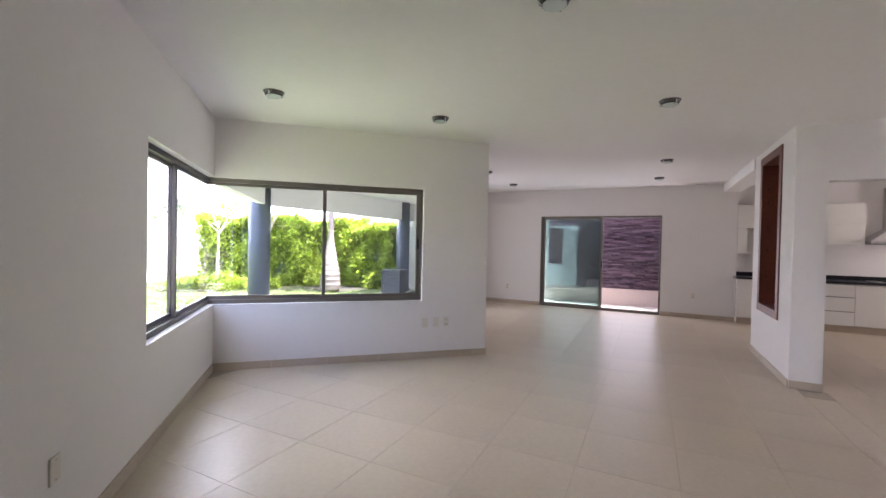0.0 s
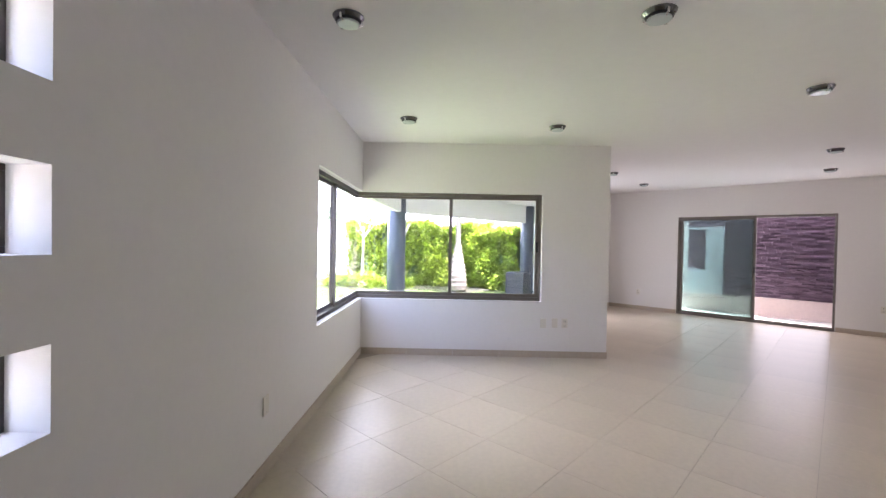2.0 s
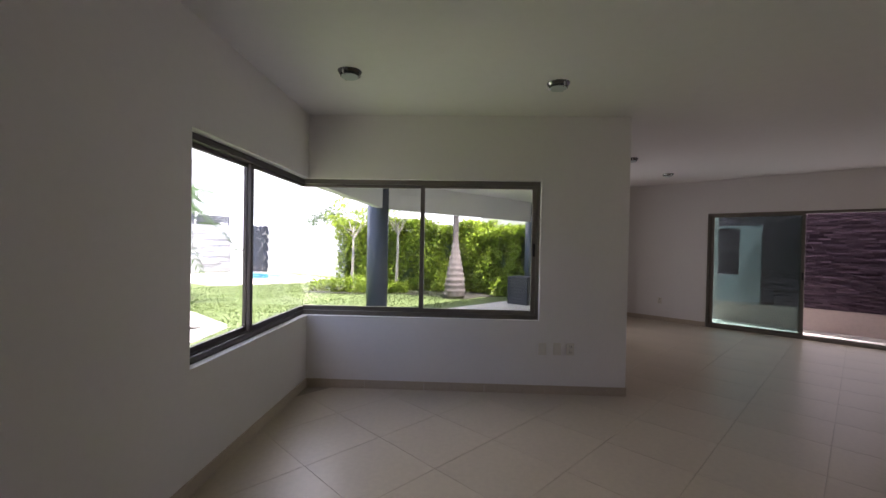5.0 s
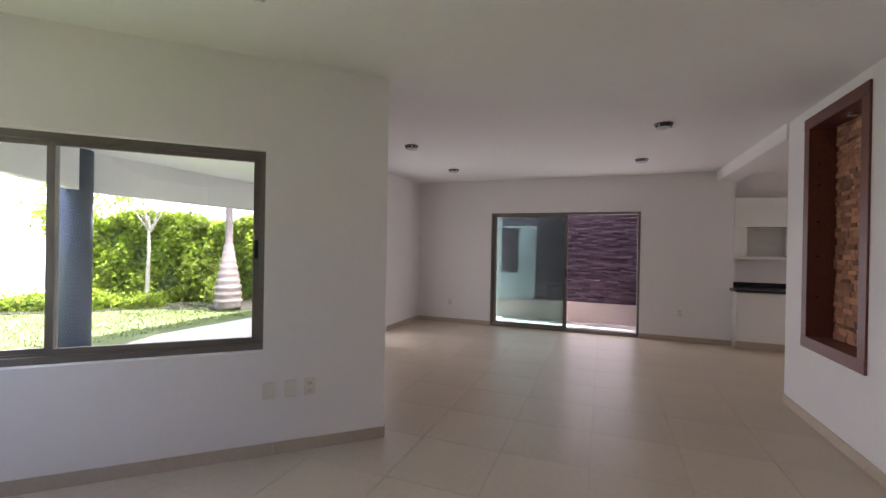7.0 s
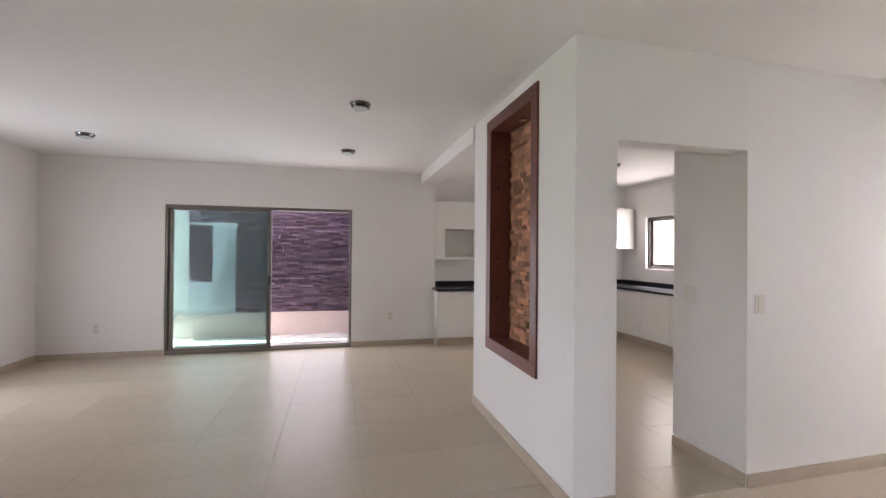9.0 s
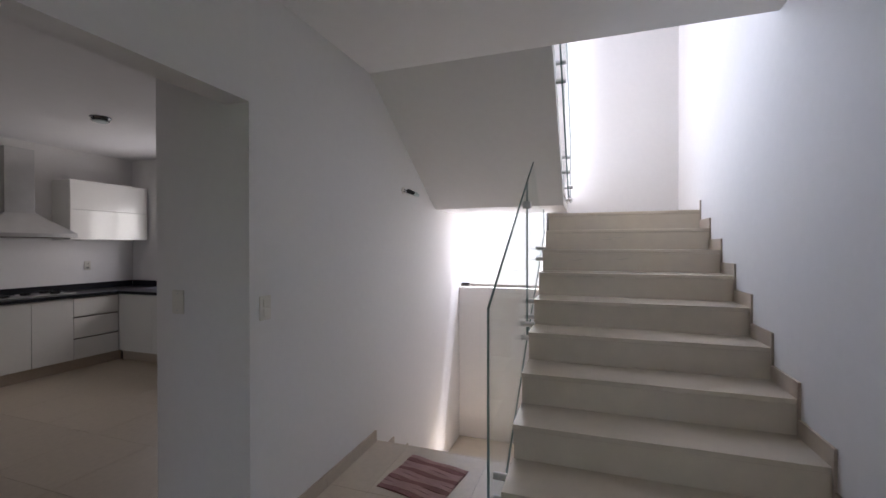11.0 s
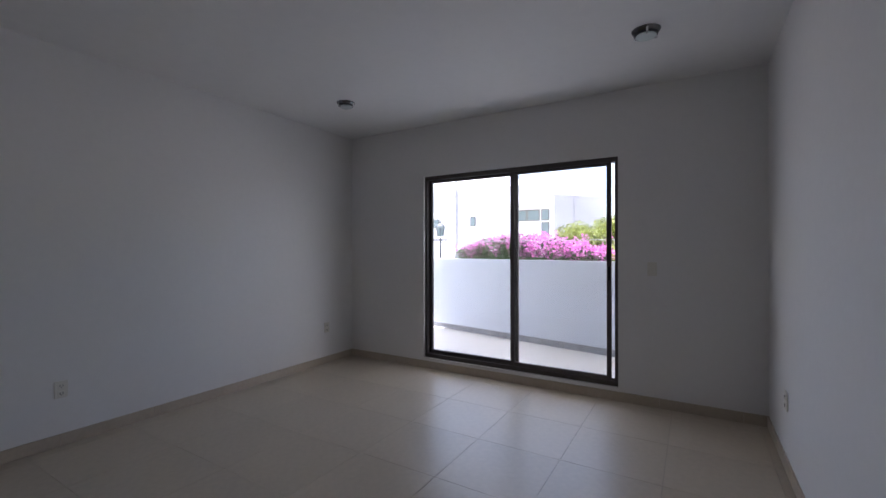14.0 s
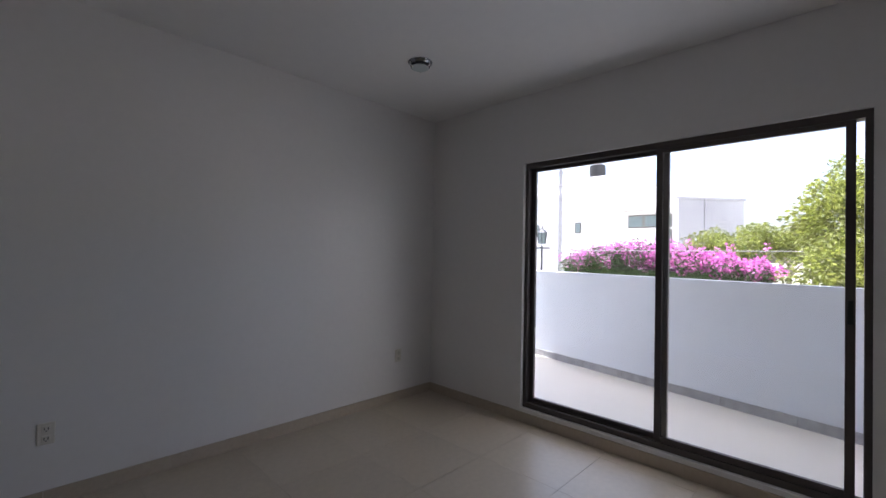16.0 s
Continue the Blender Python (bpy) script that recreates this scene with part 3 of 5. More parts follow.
def blob_points(n, centre, radii, seed, shell=0.35):
    rng = np.random.default_rng(seed)
    d = rng.normal(size=(n, 3))
    d /= np.linalg.norm(d, axis=1)[:, None]
    lump = 1 + 0.16 * np.sin(d[:, 0] * 6 + seed) + 0.14 * np.sin(d[:, 1] * 7 + d[:, 2] * 5)
    r = (1 - shell * rng.uniform(0, 1, n) ** 1.5) * lump
    return np.asarray(centre) + d * r[:, None] * np.asarray(radii)


def hedge(name, label, m, length, depth, height, n, leaf, mat, seed):
    h = thing(name, label, "hedge", m)
    # solid core whose dark colour stands in for shade behind the leaves
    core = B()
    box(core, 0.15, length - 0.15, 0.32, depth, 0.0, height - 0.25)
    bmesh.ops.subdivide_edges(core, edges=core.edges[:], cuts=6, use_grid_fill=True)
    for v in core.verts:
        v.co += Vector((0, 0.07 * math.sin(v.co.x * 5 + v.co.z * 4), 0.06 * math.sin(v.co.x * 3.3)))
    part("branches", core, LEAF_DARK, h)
    leafy("foliage", hedge_points(n, length, depth, height, seed), leaf, mat, h, seed)
    return h


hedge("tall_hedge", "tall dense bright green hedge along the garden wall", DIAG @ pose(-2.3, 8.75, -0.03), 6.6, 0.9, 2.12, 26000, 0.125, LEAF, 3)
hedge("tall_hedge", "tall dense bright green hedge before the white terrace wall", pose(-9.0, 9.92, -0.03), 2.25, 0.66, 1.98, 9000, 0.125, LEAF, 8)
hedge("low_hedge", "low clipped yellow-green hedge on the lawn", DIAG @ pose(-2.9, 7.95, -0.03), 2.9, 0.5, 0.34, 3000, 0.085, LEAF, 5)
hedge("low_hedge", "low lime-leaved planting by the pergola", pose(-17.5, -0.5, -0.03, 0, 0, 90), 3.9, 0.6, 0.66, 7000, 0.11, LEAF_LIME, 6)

# soil bed, its near-black colour standing in for shade below the hedge
SHADE_SOIL = material("shade_dark_soil", (0.028, 0.026, 0.016), 0.95, vary=0.3, grain=12, bump=0.8, bump_scale=30)
bed = [DIAG @ Vector((x, y, 0)) for x, y in ((-3.0, 9.7), (-3.0, 7.85), (-1.6, 7.7), (-0.2, 8.0), (0.9, 7.6), (1.2, 7.1), (1.7, 7.1), (2.2, 7.7), (3.3, 8.2), (3.7, 8.6), (3.9, 9.7))]
tagged(part("ground_bed", prism(B(), [(q.x, q.y) for q in bed], -0.2, -0.016), SHADE_SOIL), "soil bed darkened to the shade below the hedge", "soil", kind="structure")
# lawn blades near the windows
rng = np.random.default_rng(11)
gx = rng.uniform(0, 1, 26000) ** 1.0
gp = np.stack([-6.9 - gx * 7.5, rng.uniform(-2.5, 9.6, 26000), np.full(26000, -0.03)], 1)
gp = gp[(gp[:, 1] < 8.9 + (gp[:, 0] + 8.0) * -0.55)]
curve = [(-6.9, 1.7), (-7.7, 2.45), (-9.9, 2.35), (-12.4, 2.75), (-15.2, 3.0), (-17.5, 3.6)]
clear = np.full(len(gp), 9.0)
for a, b in zip(curve, curve[1:]):
    a, d = np.array(a), np.array(b) - np.array(a)
    t = np.clip(((gp[:, :2] - a) @ d) / (d @ d), 0, 1)
    clear = np.minimum(clear, np.linalg.norm(gp[:, :2] - a - t[:, None] * d, axis=1))
gp = gp[clear > 0.34]
tagged(new("grass", leaf_mesh("grass", gp, 0.055, GRASS, 12, droop=-1.4, slim=0.22)), "short green lawn grass", "grass", kind="stuff")

# terrace: paving, roof, column
TERRACE = [(-3.56, 6.3), (-3.56, 10.6), (-6.55, 10.6), (-6.7, 6.2)]
for loc in ((0.1, 3.4), (-0.05, 0.2), (3.17, 0.21)):
    q = DIAG @ Vector((*loc, 0))
    TERRACE.append((q.x, q.y))
tagged(part("pavement", prism(B(), TERRACE, -0.2, -0.012), PAVING), "pale terrace paving", "paving", kind="structure")
ROOF = [(-3.56, 6.3), (-3.56, 10.6), (-6.42, 10.6), (-6.42, 4.98)]
for loc in ((-0.2, 0.21), (3.17, 0.21)):
    q = DIAG @ Vector((*loc, 0))
    ROOF.append((q.x, q.y))
terrace_roof = thing("terrace_roof", "white rendered terrace roof with a deep fascia", "roof", kind="structure")
part("slab", prism(B(), ROOF, 2.62, 2.95), EXTERIOR, terrace_roof)
for a, b in (((-6.42, 4.98), (-6.42, 10.6)), ((ROOF[4][0], ROOF[4][1]), (-6.42, 4.98))):
    run = Vector((b[0] - a[0], b[1] - a[1], 0))
    part("fascia", box(B(), 0, run.length, -0.12, 0.0, 2.10, 2.95), EXTERIOR, terrace_roof, m=pose(a[0], a[1], 0, 0, 0, math.degrees(math.atan2(run.y, run.x))))
column = thing("column", "slate-blue painted round terrace column", "column", pose(-6.36, 4.91, 0), kind="structure")
part("shaft", cyl(B(), 0, 0, -0.02, 2.62, 0.195, n=32), COLUMN, column, smooth=True)
part("base", cyl(B(), 0, 0, -0.03, 0.06, 0.225, n=32), COLUMN, column)
copy_thing(column, pose(-6.36, 10.08, 0))


def ring_trunk(bm, profile, n=20, wobble=0.0):
    """A turned trunk: rings of (height, radius)."""
    rings = []
    for i, (z, r) in enumerate(profile):
        rings.append([bm.verts.new((math.cos(a) * r + wobble * math.sin(z), math.sin(a) * r, z)) for a in [2 * math.pi * k / n for k in range(n)]])
    for lo, hi in zip(rings, rings[1:]):
        for k in range(n):
            bm.faces.new((lo[k], lo[(k + 1) % n], hi[(k + 1) % n], hi[k]))
    bm.faces.new(rings[-1])
    return bm


def frond(bm, length, lean, spin, drop, leaflets=26):
    """One feather leaf: an arched rib with paired leaflets."""
    turn = Matrix.Rotation(spin, 4, "Z")
    pts = []
    for i in range(leaflets + 1):
        t = i / leaflets
        pts.append(turn @ Vector((length * t * math.cos(lean) * (1 - 0.12 * t), 0, length * (t * math.sin(lean) - drop * t * t))))
    for a, b in zip(pts, pts[1:]):
        side = (b - a).cross(Vector((0, 0, 1))).normalized() * 0.012
        bm.faces.new([bm.verts.new(q) for q in (a - side, b - side, b + side, a + side)])
    for i in range(3, leaflets):
        t = i / leaflets
        along = (pts[i + 1] - pts[i]).normalized()
        side = along.cross(Vector((0, 0, 1))).normalized()
        reach = 0.42 * length * 0.5 * math.sin(math.pi * (0.12 + 0.85 * t))
        for sgn in (-1, 1):
            tip = pts[i] + side * sgn * reach + along * reach * 0.55 - Vector((0, 0, reach * 0.35))
            mid = (pts[i] + tip) / 2 + Vector((0, 0, 0.03))
            w = along * 0.02
            bm.faces.new([bm.verts.new(q) for q in (pts[i] - w, mid - w * 1.3, tip, mid + w * 1.3)])
    return bm


def palm(name, label, m, profile, crown_z, fronds, length, seed, lean=0.55):
    p = thing(name, label, "palm tree", m)
    part("trunk", ring_trunk(B(), profile), PALM_BARK, p, smooth=True)
    r = random.Random(seed)
    for k in range(fronds):
        f = frond(B(), length * r.uniform(0.8, 1.1), lean + r.uniform(-0.5, 0.45), 2 * math.pi * k / fronds + r.uniform(-0.2, 0.2), r.uniform(0.35, 0.75))
        part("frond", f, FROND, p, m=Matrix.Translation((0, 0, crown_z)))
    return p


steps = []
for i in range(92):
    z = i * 0.05
    base = 0.25 if z < 0.08 else 0.30 - 0.06 * (z - 0.08) if z < 0.5 else max(0.08, 0.275 - 0.185 * (z - 0.5))
    steps.append((z, base * (0.9 if i % 3 == 0 else 1.0)))
palm("bottle_palm", "bottle palm with a ringed grey swollen trunk", DIAG @ pose(1.45, 7.35, -0.03), steps, 4.5, 9, 2.2, 4)
palm("palm", "tall feathery green palm beside the garden path", pose(-14.6, 1.75, -0.03), [(0, 0.22), (0.3, 0.17), (1.2, 0.14), (3.5, 0.12)], 3.5, 30, 2.9, 14, 0.35)
palm("palm", "low bushy palm behind the yellow hedge", pose(-18.4, 2.2, -0.03), [(0, 0.18), (0.3, 0.15), (1.0, 0.12)], 1.0, 22, 1.9, 15, 0.6)
palm("palm", "low bushy palm close to the living room window", pose(-7.9, 0.55, -0.03), [(0, 0.14), (0.2, 0.11), (0.5, 0.09)], 0.5, 16, 1.3, 16, 0.5)
palm("palm", "feathery green palm beside the lawn", pose(-11.0, 1.6, -0.03), [(0, 0.2), (0.3, 0.16), (1.2, 0.12), (2.6, 0.10)], 2.6, 38, 2.5, 8, 0.25)
palm("palm", "feathery green palm by the garden wall", pose(-15.5, -0.6, -0.03), [(0, 0.2), (0.3, 0.16), (1.2, 0.13), (3.1, 0.12)], 3.1, 13, 2.2, 9, 0.35)


def small_tree(name, label, m, height, crown, n, leaf, mat, seed, trunk_r=0.05, trunk_mat=BARK):
    t = thing(name, label, "tree", m)
    r = random.Random(seed)
    bm = ring_trunk(B(), [(0, trunk_r * 1.3), (0.15, trunk_r), (height * 0.6, trunk_r * 0.75), (height, trunk_r * 0.4)], 12, 0.03)
    part("trunk", bm, trunk_mat, t, smooth=True)
    pts = []
    for k in range(7):
        a = 2 * math.pi * k / 7 + r.uniform(-0.3, 0.3)
        top = Vector((math.cos(a) * crown * r.uniform(0.4, 0.8), math.sin(a) * crown * r.uniform(0.4, 0.8), height + crown * r.uniform(-0.1, 0.8)))
        part("limb", rod(B(), (0, 0, height * r.uniform(0.72, 0.95)), top, trunk_r * 0.4, 8, trunk_r * 0.12), trunk_mat, t)
        pts.append(blob_points(n // 7, top, (crown * 0.42, crown * 0.42, crown * 0.34), seed + k, 0.7))
    leafy("crown", np.concatenate(pts), leaf, mat, t, seed)
    return t


small_tree("young_tree", "young tree with a slim whitewashed trunk", DIAG @ pose(-1.70, 8.45, -0.03), 2.0, 0.9, 900, 0.1, LEAF, 21)
small_tree("young_tree", "young tree with a slim whitewashed trunk", DIAG @ pose(-0.34, 8.45, -0.03), 2.1, 0.9, 900, 0.1, LEAF, 22)
small_tree("tree", "leafy tree behind the garden wall", pose(-24, 6.5, -0.03), 2.2, 1.2, 1000, 0.16, LEAF_DARK, 23)
small_tree("tree", "leafy tree behind the garden wall", pose(-23.5, 13.5, -0.03), 2.2, 1.4, 1000, 0.16, LEAF_DARK, 24)

# louvred pump box
pump = thing("equipment_box", "dark slatted equipment box standing on the paving", "equipment box", pose(-6.29, 8.9, -0.03, 0, 0, 5))
part("body", box(B(), 0.03, 0.52, 0.03, 0.47, 0.0, 0.66), DARK_METAL, pump)
part("lid", box(B(), 0.0, 0.55, 0.0, 0.50, 0.66, 0.71, bevel=0.01), DARK_METAL, pump)
for i in range(8):
    part("slat", box(B(), 0.04, 0.51, 0.0, 0.02, 0.05 + i * 0.076, 0.10 + i * 0.076, bevel=0.006), DARK_METAL, pump)
for x in (0.0, 0.51):
    part("corner_post", box(B(), x, x + 0.04, -0.008, 0.04, 0.0, 0.66), DARK_METAL, pump)

# coiled hose by the terrace door
hose = thing("garden_hose", "dark green garden hose coiled on the terrace", "hose", pose(-5.15, 9.55, -0.012))
for k in range(4):
    bm = B()
    rr = 0.62 - k * 0.11
    ring = [(rr * math.cos(a), rr * math.sin(a) * (1 + 0.05 * k), 0.03 + 0.006 * math.sin(3 * a)) for a in [2 * math.pi * i / 40 for i in range(40)]]
    for a, b in zip(ring, ring[1:] + ring[:1]):
        rod(bm, a, b, 0.022, 8)
    part("coil", bm, HOSE, hose)

# garden walls
tagged(part("wall_terrace_end", box(B(), -8.6, -3.4, 10.6, 10.75, -0.2, 2.75), EXTERIOR), "white rendered garden wall", "wall", kind="structure")
g0, g1 = Vector((-20.0, 8.45, 0)), Vector((-8.2, 12.0, 0))
tagged(part("wall_garden", box(B(), 0, (g1 - g0).length, 0, 0.15, -0.2, 2.15), EXTERIOR, m=pose(g0.x, g0.y, 0, 0, 0, math.degrees(math.atan2(g1.y - g0.y, g1.x - g0.x)))), "white rendered garden wall behind the hedge", "wall", kind="structure")
tagged(part("wall_garden_south", box(B(), -21.0, -2.4, -6.2, -6.0, -0.2, 2.4), EXTERIOR), "white rendered garden wall", "wall", kind="structure")


def ledge_stones(parent, m, length, z0, z1, row, lens, depth, mat, seed, base_depth=0.03, most=300):
    """Thin split stones in courses, each its own piece; those past the limit joined."""
    r = random.Random(seed)
    shapes = []
    for k in range(14):
        bm = box(B(), 0, 1, 0, 1, 0, 1)
        for v in bm.verts:
            if v.co.y < 0.5:
                v.co.y += r.uniform(-0.3, 0.25)
                v.co.z += r.uniform(-0.10, 0.10)
                v.co.x += r.uniform(-0.04, 0.04)
        shapes.append(mesh_of("stone", bm, mat))
    count, z = 0, z0
    rest = B()
    while z < z1 - 0.005:
        h = min(row * r.uniform(0.75, 1.25), z1 - z)
        x = -r.uniform(0, lens[0])
        while x < length:
            w = r.uniform(*lens)
            a, b = max(x, 0), min(x + w, length)
            if b - a > 0.02:
                d = depth * r.uniform(0.35, 1.4)
                if count < most:
                    o = new("stone", shapes[r.randrange(14)])
                    o.parent = parent
                    o.matrix_basis = m @ Matrix.Translation((a + 0.002, -d - base_depth, z + 0.001)) @ Matrix.Diagonal((b - a - 0.004, d + 0.01, h - 0.003, 1))
                    count += 1
                else:
                    d1, lift = d * r.uniform(0.6, 1.3), r.uniform(-0.004, 0.004)
                    front = [rest.verts.new(p) for p in ((a + 0.002, -d - base_depth, z + 0.001 + lift), (b - 0.002, -d1 - base_depth, z + 0.001 - lift), (b - 0.004, -d1 * 0.9 - base_depth, z + h - 0.002 - lift), (a + 0.004, -d * 0.9 - base_depth, z + h - 0.002 + lift))]
                    back = [rest.verts.new((v.co.x, -base_depth + 0.01, v.co.z)) for v in front]
                    rest.faces.new(front)
                    for i in range(4):
                        rest.faces.new((front[(i + 1) % 4], front[i], back[i], back[(i + 1) % 4]))
            x += w
        z += h
    if len(rest.verts):
        bmesh.ops.transform(rest, matrix=m, verts=rest.verts)
        tagged(part("stones", rest, mat, parent), kind="stuff")
    else:
        rest.free()


stone_wall = tagged(part("wall_stone", box(B(), -21.2, -21.0, -2.0, 7.1, -0.2, 2.13), LIGHT_STONE), "garden wall clad with light ledge stone", "wall", kind="structure")
dark_wall = tagged(part("wall_stone_dark", box(B(), -20.2, -20.0, 7.5, 8.45, -0.2, 2.12), PAVING), "garden wall panel of dark rubble stones in pale mortar", "wall", kind="structure")
r = random.Random(5)
rubble = []
for k in range(6):
    turn = [2 * math.pi * (i + r.uniform(-0.22, 0.22)) / 6 + math.pi / 6 for i in range(6)]
    size = [r.uniform(0.86, 1.08) for i in range(6)]
    bm = prism(B(), [(q * math.cos(a), q * math.sin(a)) for q, a in zip(size, turn)], 0, 1)
    for v in bm.verts:
        if v.co.z > 0.5:
            v.co.x *= 0.86
            v.co.y *= 0.86
            v.co.z += r.uniform(-0.2, 0.2)
    rubble.append(mesh_of("stone", bm, DARK_STONE))
for i in range(11):
    for j in range(4):
        o = new("stone", rubble[r.randrange(6)])
        o.parent = dark_wall
        o.matrix_basis = Matrix.Translation((-20.002, 7.61 + j * 0.232 + (0.116 if i % 2 else 0), 0.06 + i * 0.198)) @ pose(0, 0, 0, 90, 0, 90) @ pose(r.uniform(-0.02, 0.02), r.uniform(-0.02, 0.02), 0, 0, 0, 60 * r.randrange(6) + r.uniform(-12, 12)) @ Matrix.Diagonal((r.uniform(0.125, 0.155), r.uniform(0.125, 0.155), 0.04, 1))

ledge_stones(stone_wall, pose(-21.0, 2.0, 0, 0, 0, 90), 5.1, 0.0, 2.1, 0.12, (0.35, 0.8), 0.05, LIGHT_STONE, 27, 0.0, 300)

# dark slatted fence pieces along the top of the stone wall
for y0, y1 in ((4.3, 5.6), (5.7, 7.05)):
    fence = thing("wall_fence", "dark slatted fence piece on the stone wall", "fence", pose(-21.1, y0, 2.13))
    for y in (0.03, y1 - y0 - 0.03):
        part("post", box(B(), -0.03, 0.03, y - 0.03, y + 0.03, -0.003, 0.44, bevel=0.006), DARK_METAL, fence)
    for k in range(4):
        part("slat", box(B(), 0.0, 0.025, 0.06, y1 - y0 - 0.06, 0.12 + 0.08 * k, 0.19 + 0.08 * k), DARK_METAL, fence)

# pool, deck, path
tagged(part("pavement_pool", prism(B(), [(-20.9, 2.9), (-14.6, 4.6), (-14.0, 7.3), (-15.2, 9.0), (-20.0, 8.2)], -0.2, -0.02), PAVING), "pale pool deck", "paving", kind="structure")
water = thing("water", "turquoise swimming pool with a pale coping", "pool", pose(-17.9, 7.0, 0), kind="structure")
bm = B()
out = [(2.0 * math.cos(a), 0.95 * math.sin(a)) for a in [2 * math.pi * i / 40 for i in range(40)]]
prism(bm, out, -0.03, -0.012)
part("surface", bm, WATER, water)
for i in range(40):
    a0, a1 = 2 * math.pi * i / 40, 2 * math.pi * (i + 0.94) / 40
    part("coping_stone", prism(B(), [(q * math.cos(a), 0.95 / 2.0 * q * math.sin(a)) for q, a in ((2.0, a0), (2.28, a0), (2.28, a1), (2.0, a1))], -0.03, 0.02), PAVING, water)
for i, (a, b) in enumerate(zip(curve, curve[1:])):
    run = Vector((b[0] - a[0], b[1] - a[1], 0))
    for k in range(4):
        mm = pose(a[0], a[1], 0, 0, 0, math.degrees(math.atan2(run.y, run.x)))
        tagged(part("path", box(B(), run.length * k / 4, run.length * (k + 0.99) / 4, -0.3, 0.3, -0.1, -0.008), PAVING, m=mm), "pale concrete garden path slab", "path", kind="structure")

pergola = thing("pergola", "dark timber pergola on slim posts by the pool", "pergola", pose(-16.9, 3.95, -0.03))
for x, y in ((0, 0), (-2.9, 0), (0, -2.6), (-2.9, -2.6)):
    part("post", box(B(), x - 0.06, x + 0.06, y - 0.06, y + 0.06, 0, 2.1, bevel=0.01), DARK_METAL, pergola)
for i in range(9):
    part("rafter", box(B(), -3.2 + i * 0.42, -3.12 + i * 0.42, -2.9, 0.3, 2.1, 2.2), ROOF_WOOD, pergola)
part("roof", box(B(), -3.3, 0.35, -3.0, 0.4, 2.2, 2.3), ROOF_WOOD, pergola)
post = thing("utility_pole", "wooden utility pole with a crossarm behind the wall", "utility pole", pose(-27.0, 6.95, -0.03))
part("pole", cyl(B(), 0, 0, 0, 6.0, 0.12, 0.09, 12), CONCRETE, post)
part("crossarm", box(B(), -0.06, 0.06, -0.9, 0.9, 5.5, 5.64), CONCRETE, post)
for y in (-0.8, -0.3, 0.3, 0.8):
    part("insulator", cyl(B(), 0, y, 5.64, 5.8, 0.045, 0.03, 10), CONCRETE, post)

# ---- glowing arc wall added in place of white sky beyond the garden ----
SKY_GLOW = bpy.data.materials.new("glowing_backdrop")
SKY_GLOW.use_nodes = True
glow = SKY_GLOW.node_tree.nodes["Principled BSDF"]
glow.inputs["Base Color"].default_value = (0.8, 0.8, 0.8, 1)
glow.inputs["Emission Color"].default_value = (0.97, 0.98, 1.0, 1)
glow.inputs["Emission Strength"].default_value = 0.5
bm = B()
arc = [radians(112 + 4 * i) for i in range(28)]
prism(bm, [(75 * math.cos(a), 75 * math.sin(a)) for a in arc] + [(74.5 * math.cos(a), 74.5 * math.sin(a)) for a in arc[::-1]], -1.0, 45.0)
tagged(part("backdrop", bm, SKY_GLOW), "glowing white backdrop wall standing in for bright sky", "backdrop", kind="structure")

# ---- unseen upper storey over the dining room and kitchen, added to shade the patio ----
bm = B()
for q in ((-3.55, 5.95, 5.46, 5.61, H + 0.215, 5.75), (-3.55, 5.95, 9.35, 9.5, H + 0.215, 5.75), (-3.55, -3.40, 5.61, 9.35, H + 0.215, 5.75), (5.80, 5.95, 5.61, 9.35, H + 0.215, 5.75)):
    box(bm, *q)
tagged(part("wall_upper_storey", bm, EXTERIOR), "unseen white rendered upper storey walls that shade the patio", "wall", kind="structure")
tagged(part("roof", box(B(), -3.6, 6.0, 5.41, 9.55, 5.75, 5.9), EXTERIOR), "unseen flat white roof of the upper storey", "roof", kind="structure")

# ---- outside: patio behind the sliding door ----
tagged(part("floor_patio", box(B(), -2.6, 1.75, 9.50, 10.62, -0.2, -0.006), PAVING), "pale patio floor", "floor", kind="structure")
tagged(part("wall_planter", box(B(), -2.6, 1.75, 10.56, 10.9, -0.2, 0.40), PINK), "low pale pink rendered wall under the stone cladding", "wall", kind="structure")
patio = tagged(part("wall_patio", box(B(), -2.6, 1.75, 10.62, 10.9, 0.40, 5.6), EXTERIOR), "patio wall clad in purple ledge stone", "wall", kind="structure")
tagged(part("wall_patio_side", box(B(), -3.4, -2.6, 9.5, 10.9, -0.2, 3.0), EXTERIOR), "white patio side wall", "wall", kind="structure")
# carried unseen to 10.5 m to keep the sun off the patio
tagged(part("wall_patio_shade", box(B(), 1.75, 1.9, 9.85, 10.9, -0.2, 10.5), EXTERIOR), "white patio side wall", "wall", kind="structure")
# unseen slab added to cut the skylight falling into the patio
tagged(part("eave_patio_shade", box(B(), -2.6, 1.75, 9.505, 9.85, 2.95, 3.1), EXTERIOR), "unseen white slab above the patio door, added to narrow its sky", "roof", kind="structure")
# blue-grey of the imitated glass reflection
REFLECTION_GREY = material("pale_reflection_grey", (0.46, 0.49, 0.52), 0.8, vary=0.04, grain=4, bump=0.1)
# cladding starts where the white strip ends
part("backing", box(B(), -2.12, 1.03, 10.616, 10.62, 0.40, 2.85), PURPLE_STONE, patio)
ledge_stones(patio, pose(-2.12, 10.62, 0), 3.15, 0.40, 2.85, 0.036, (0.10, 0.34), 0.056, PURPLE_STONE, 17, 0.004, 300)
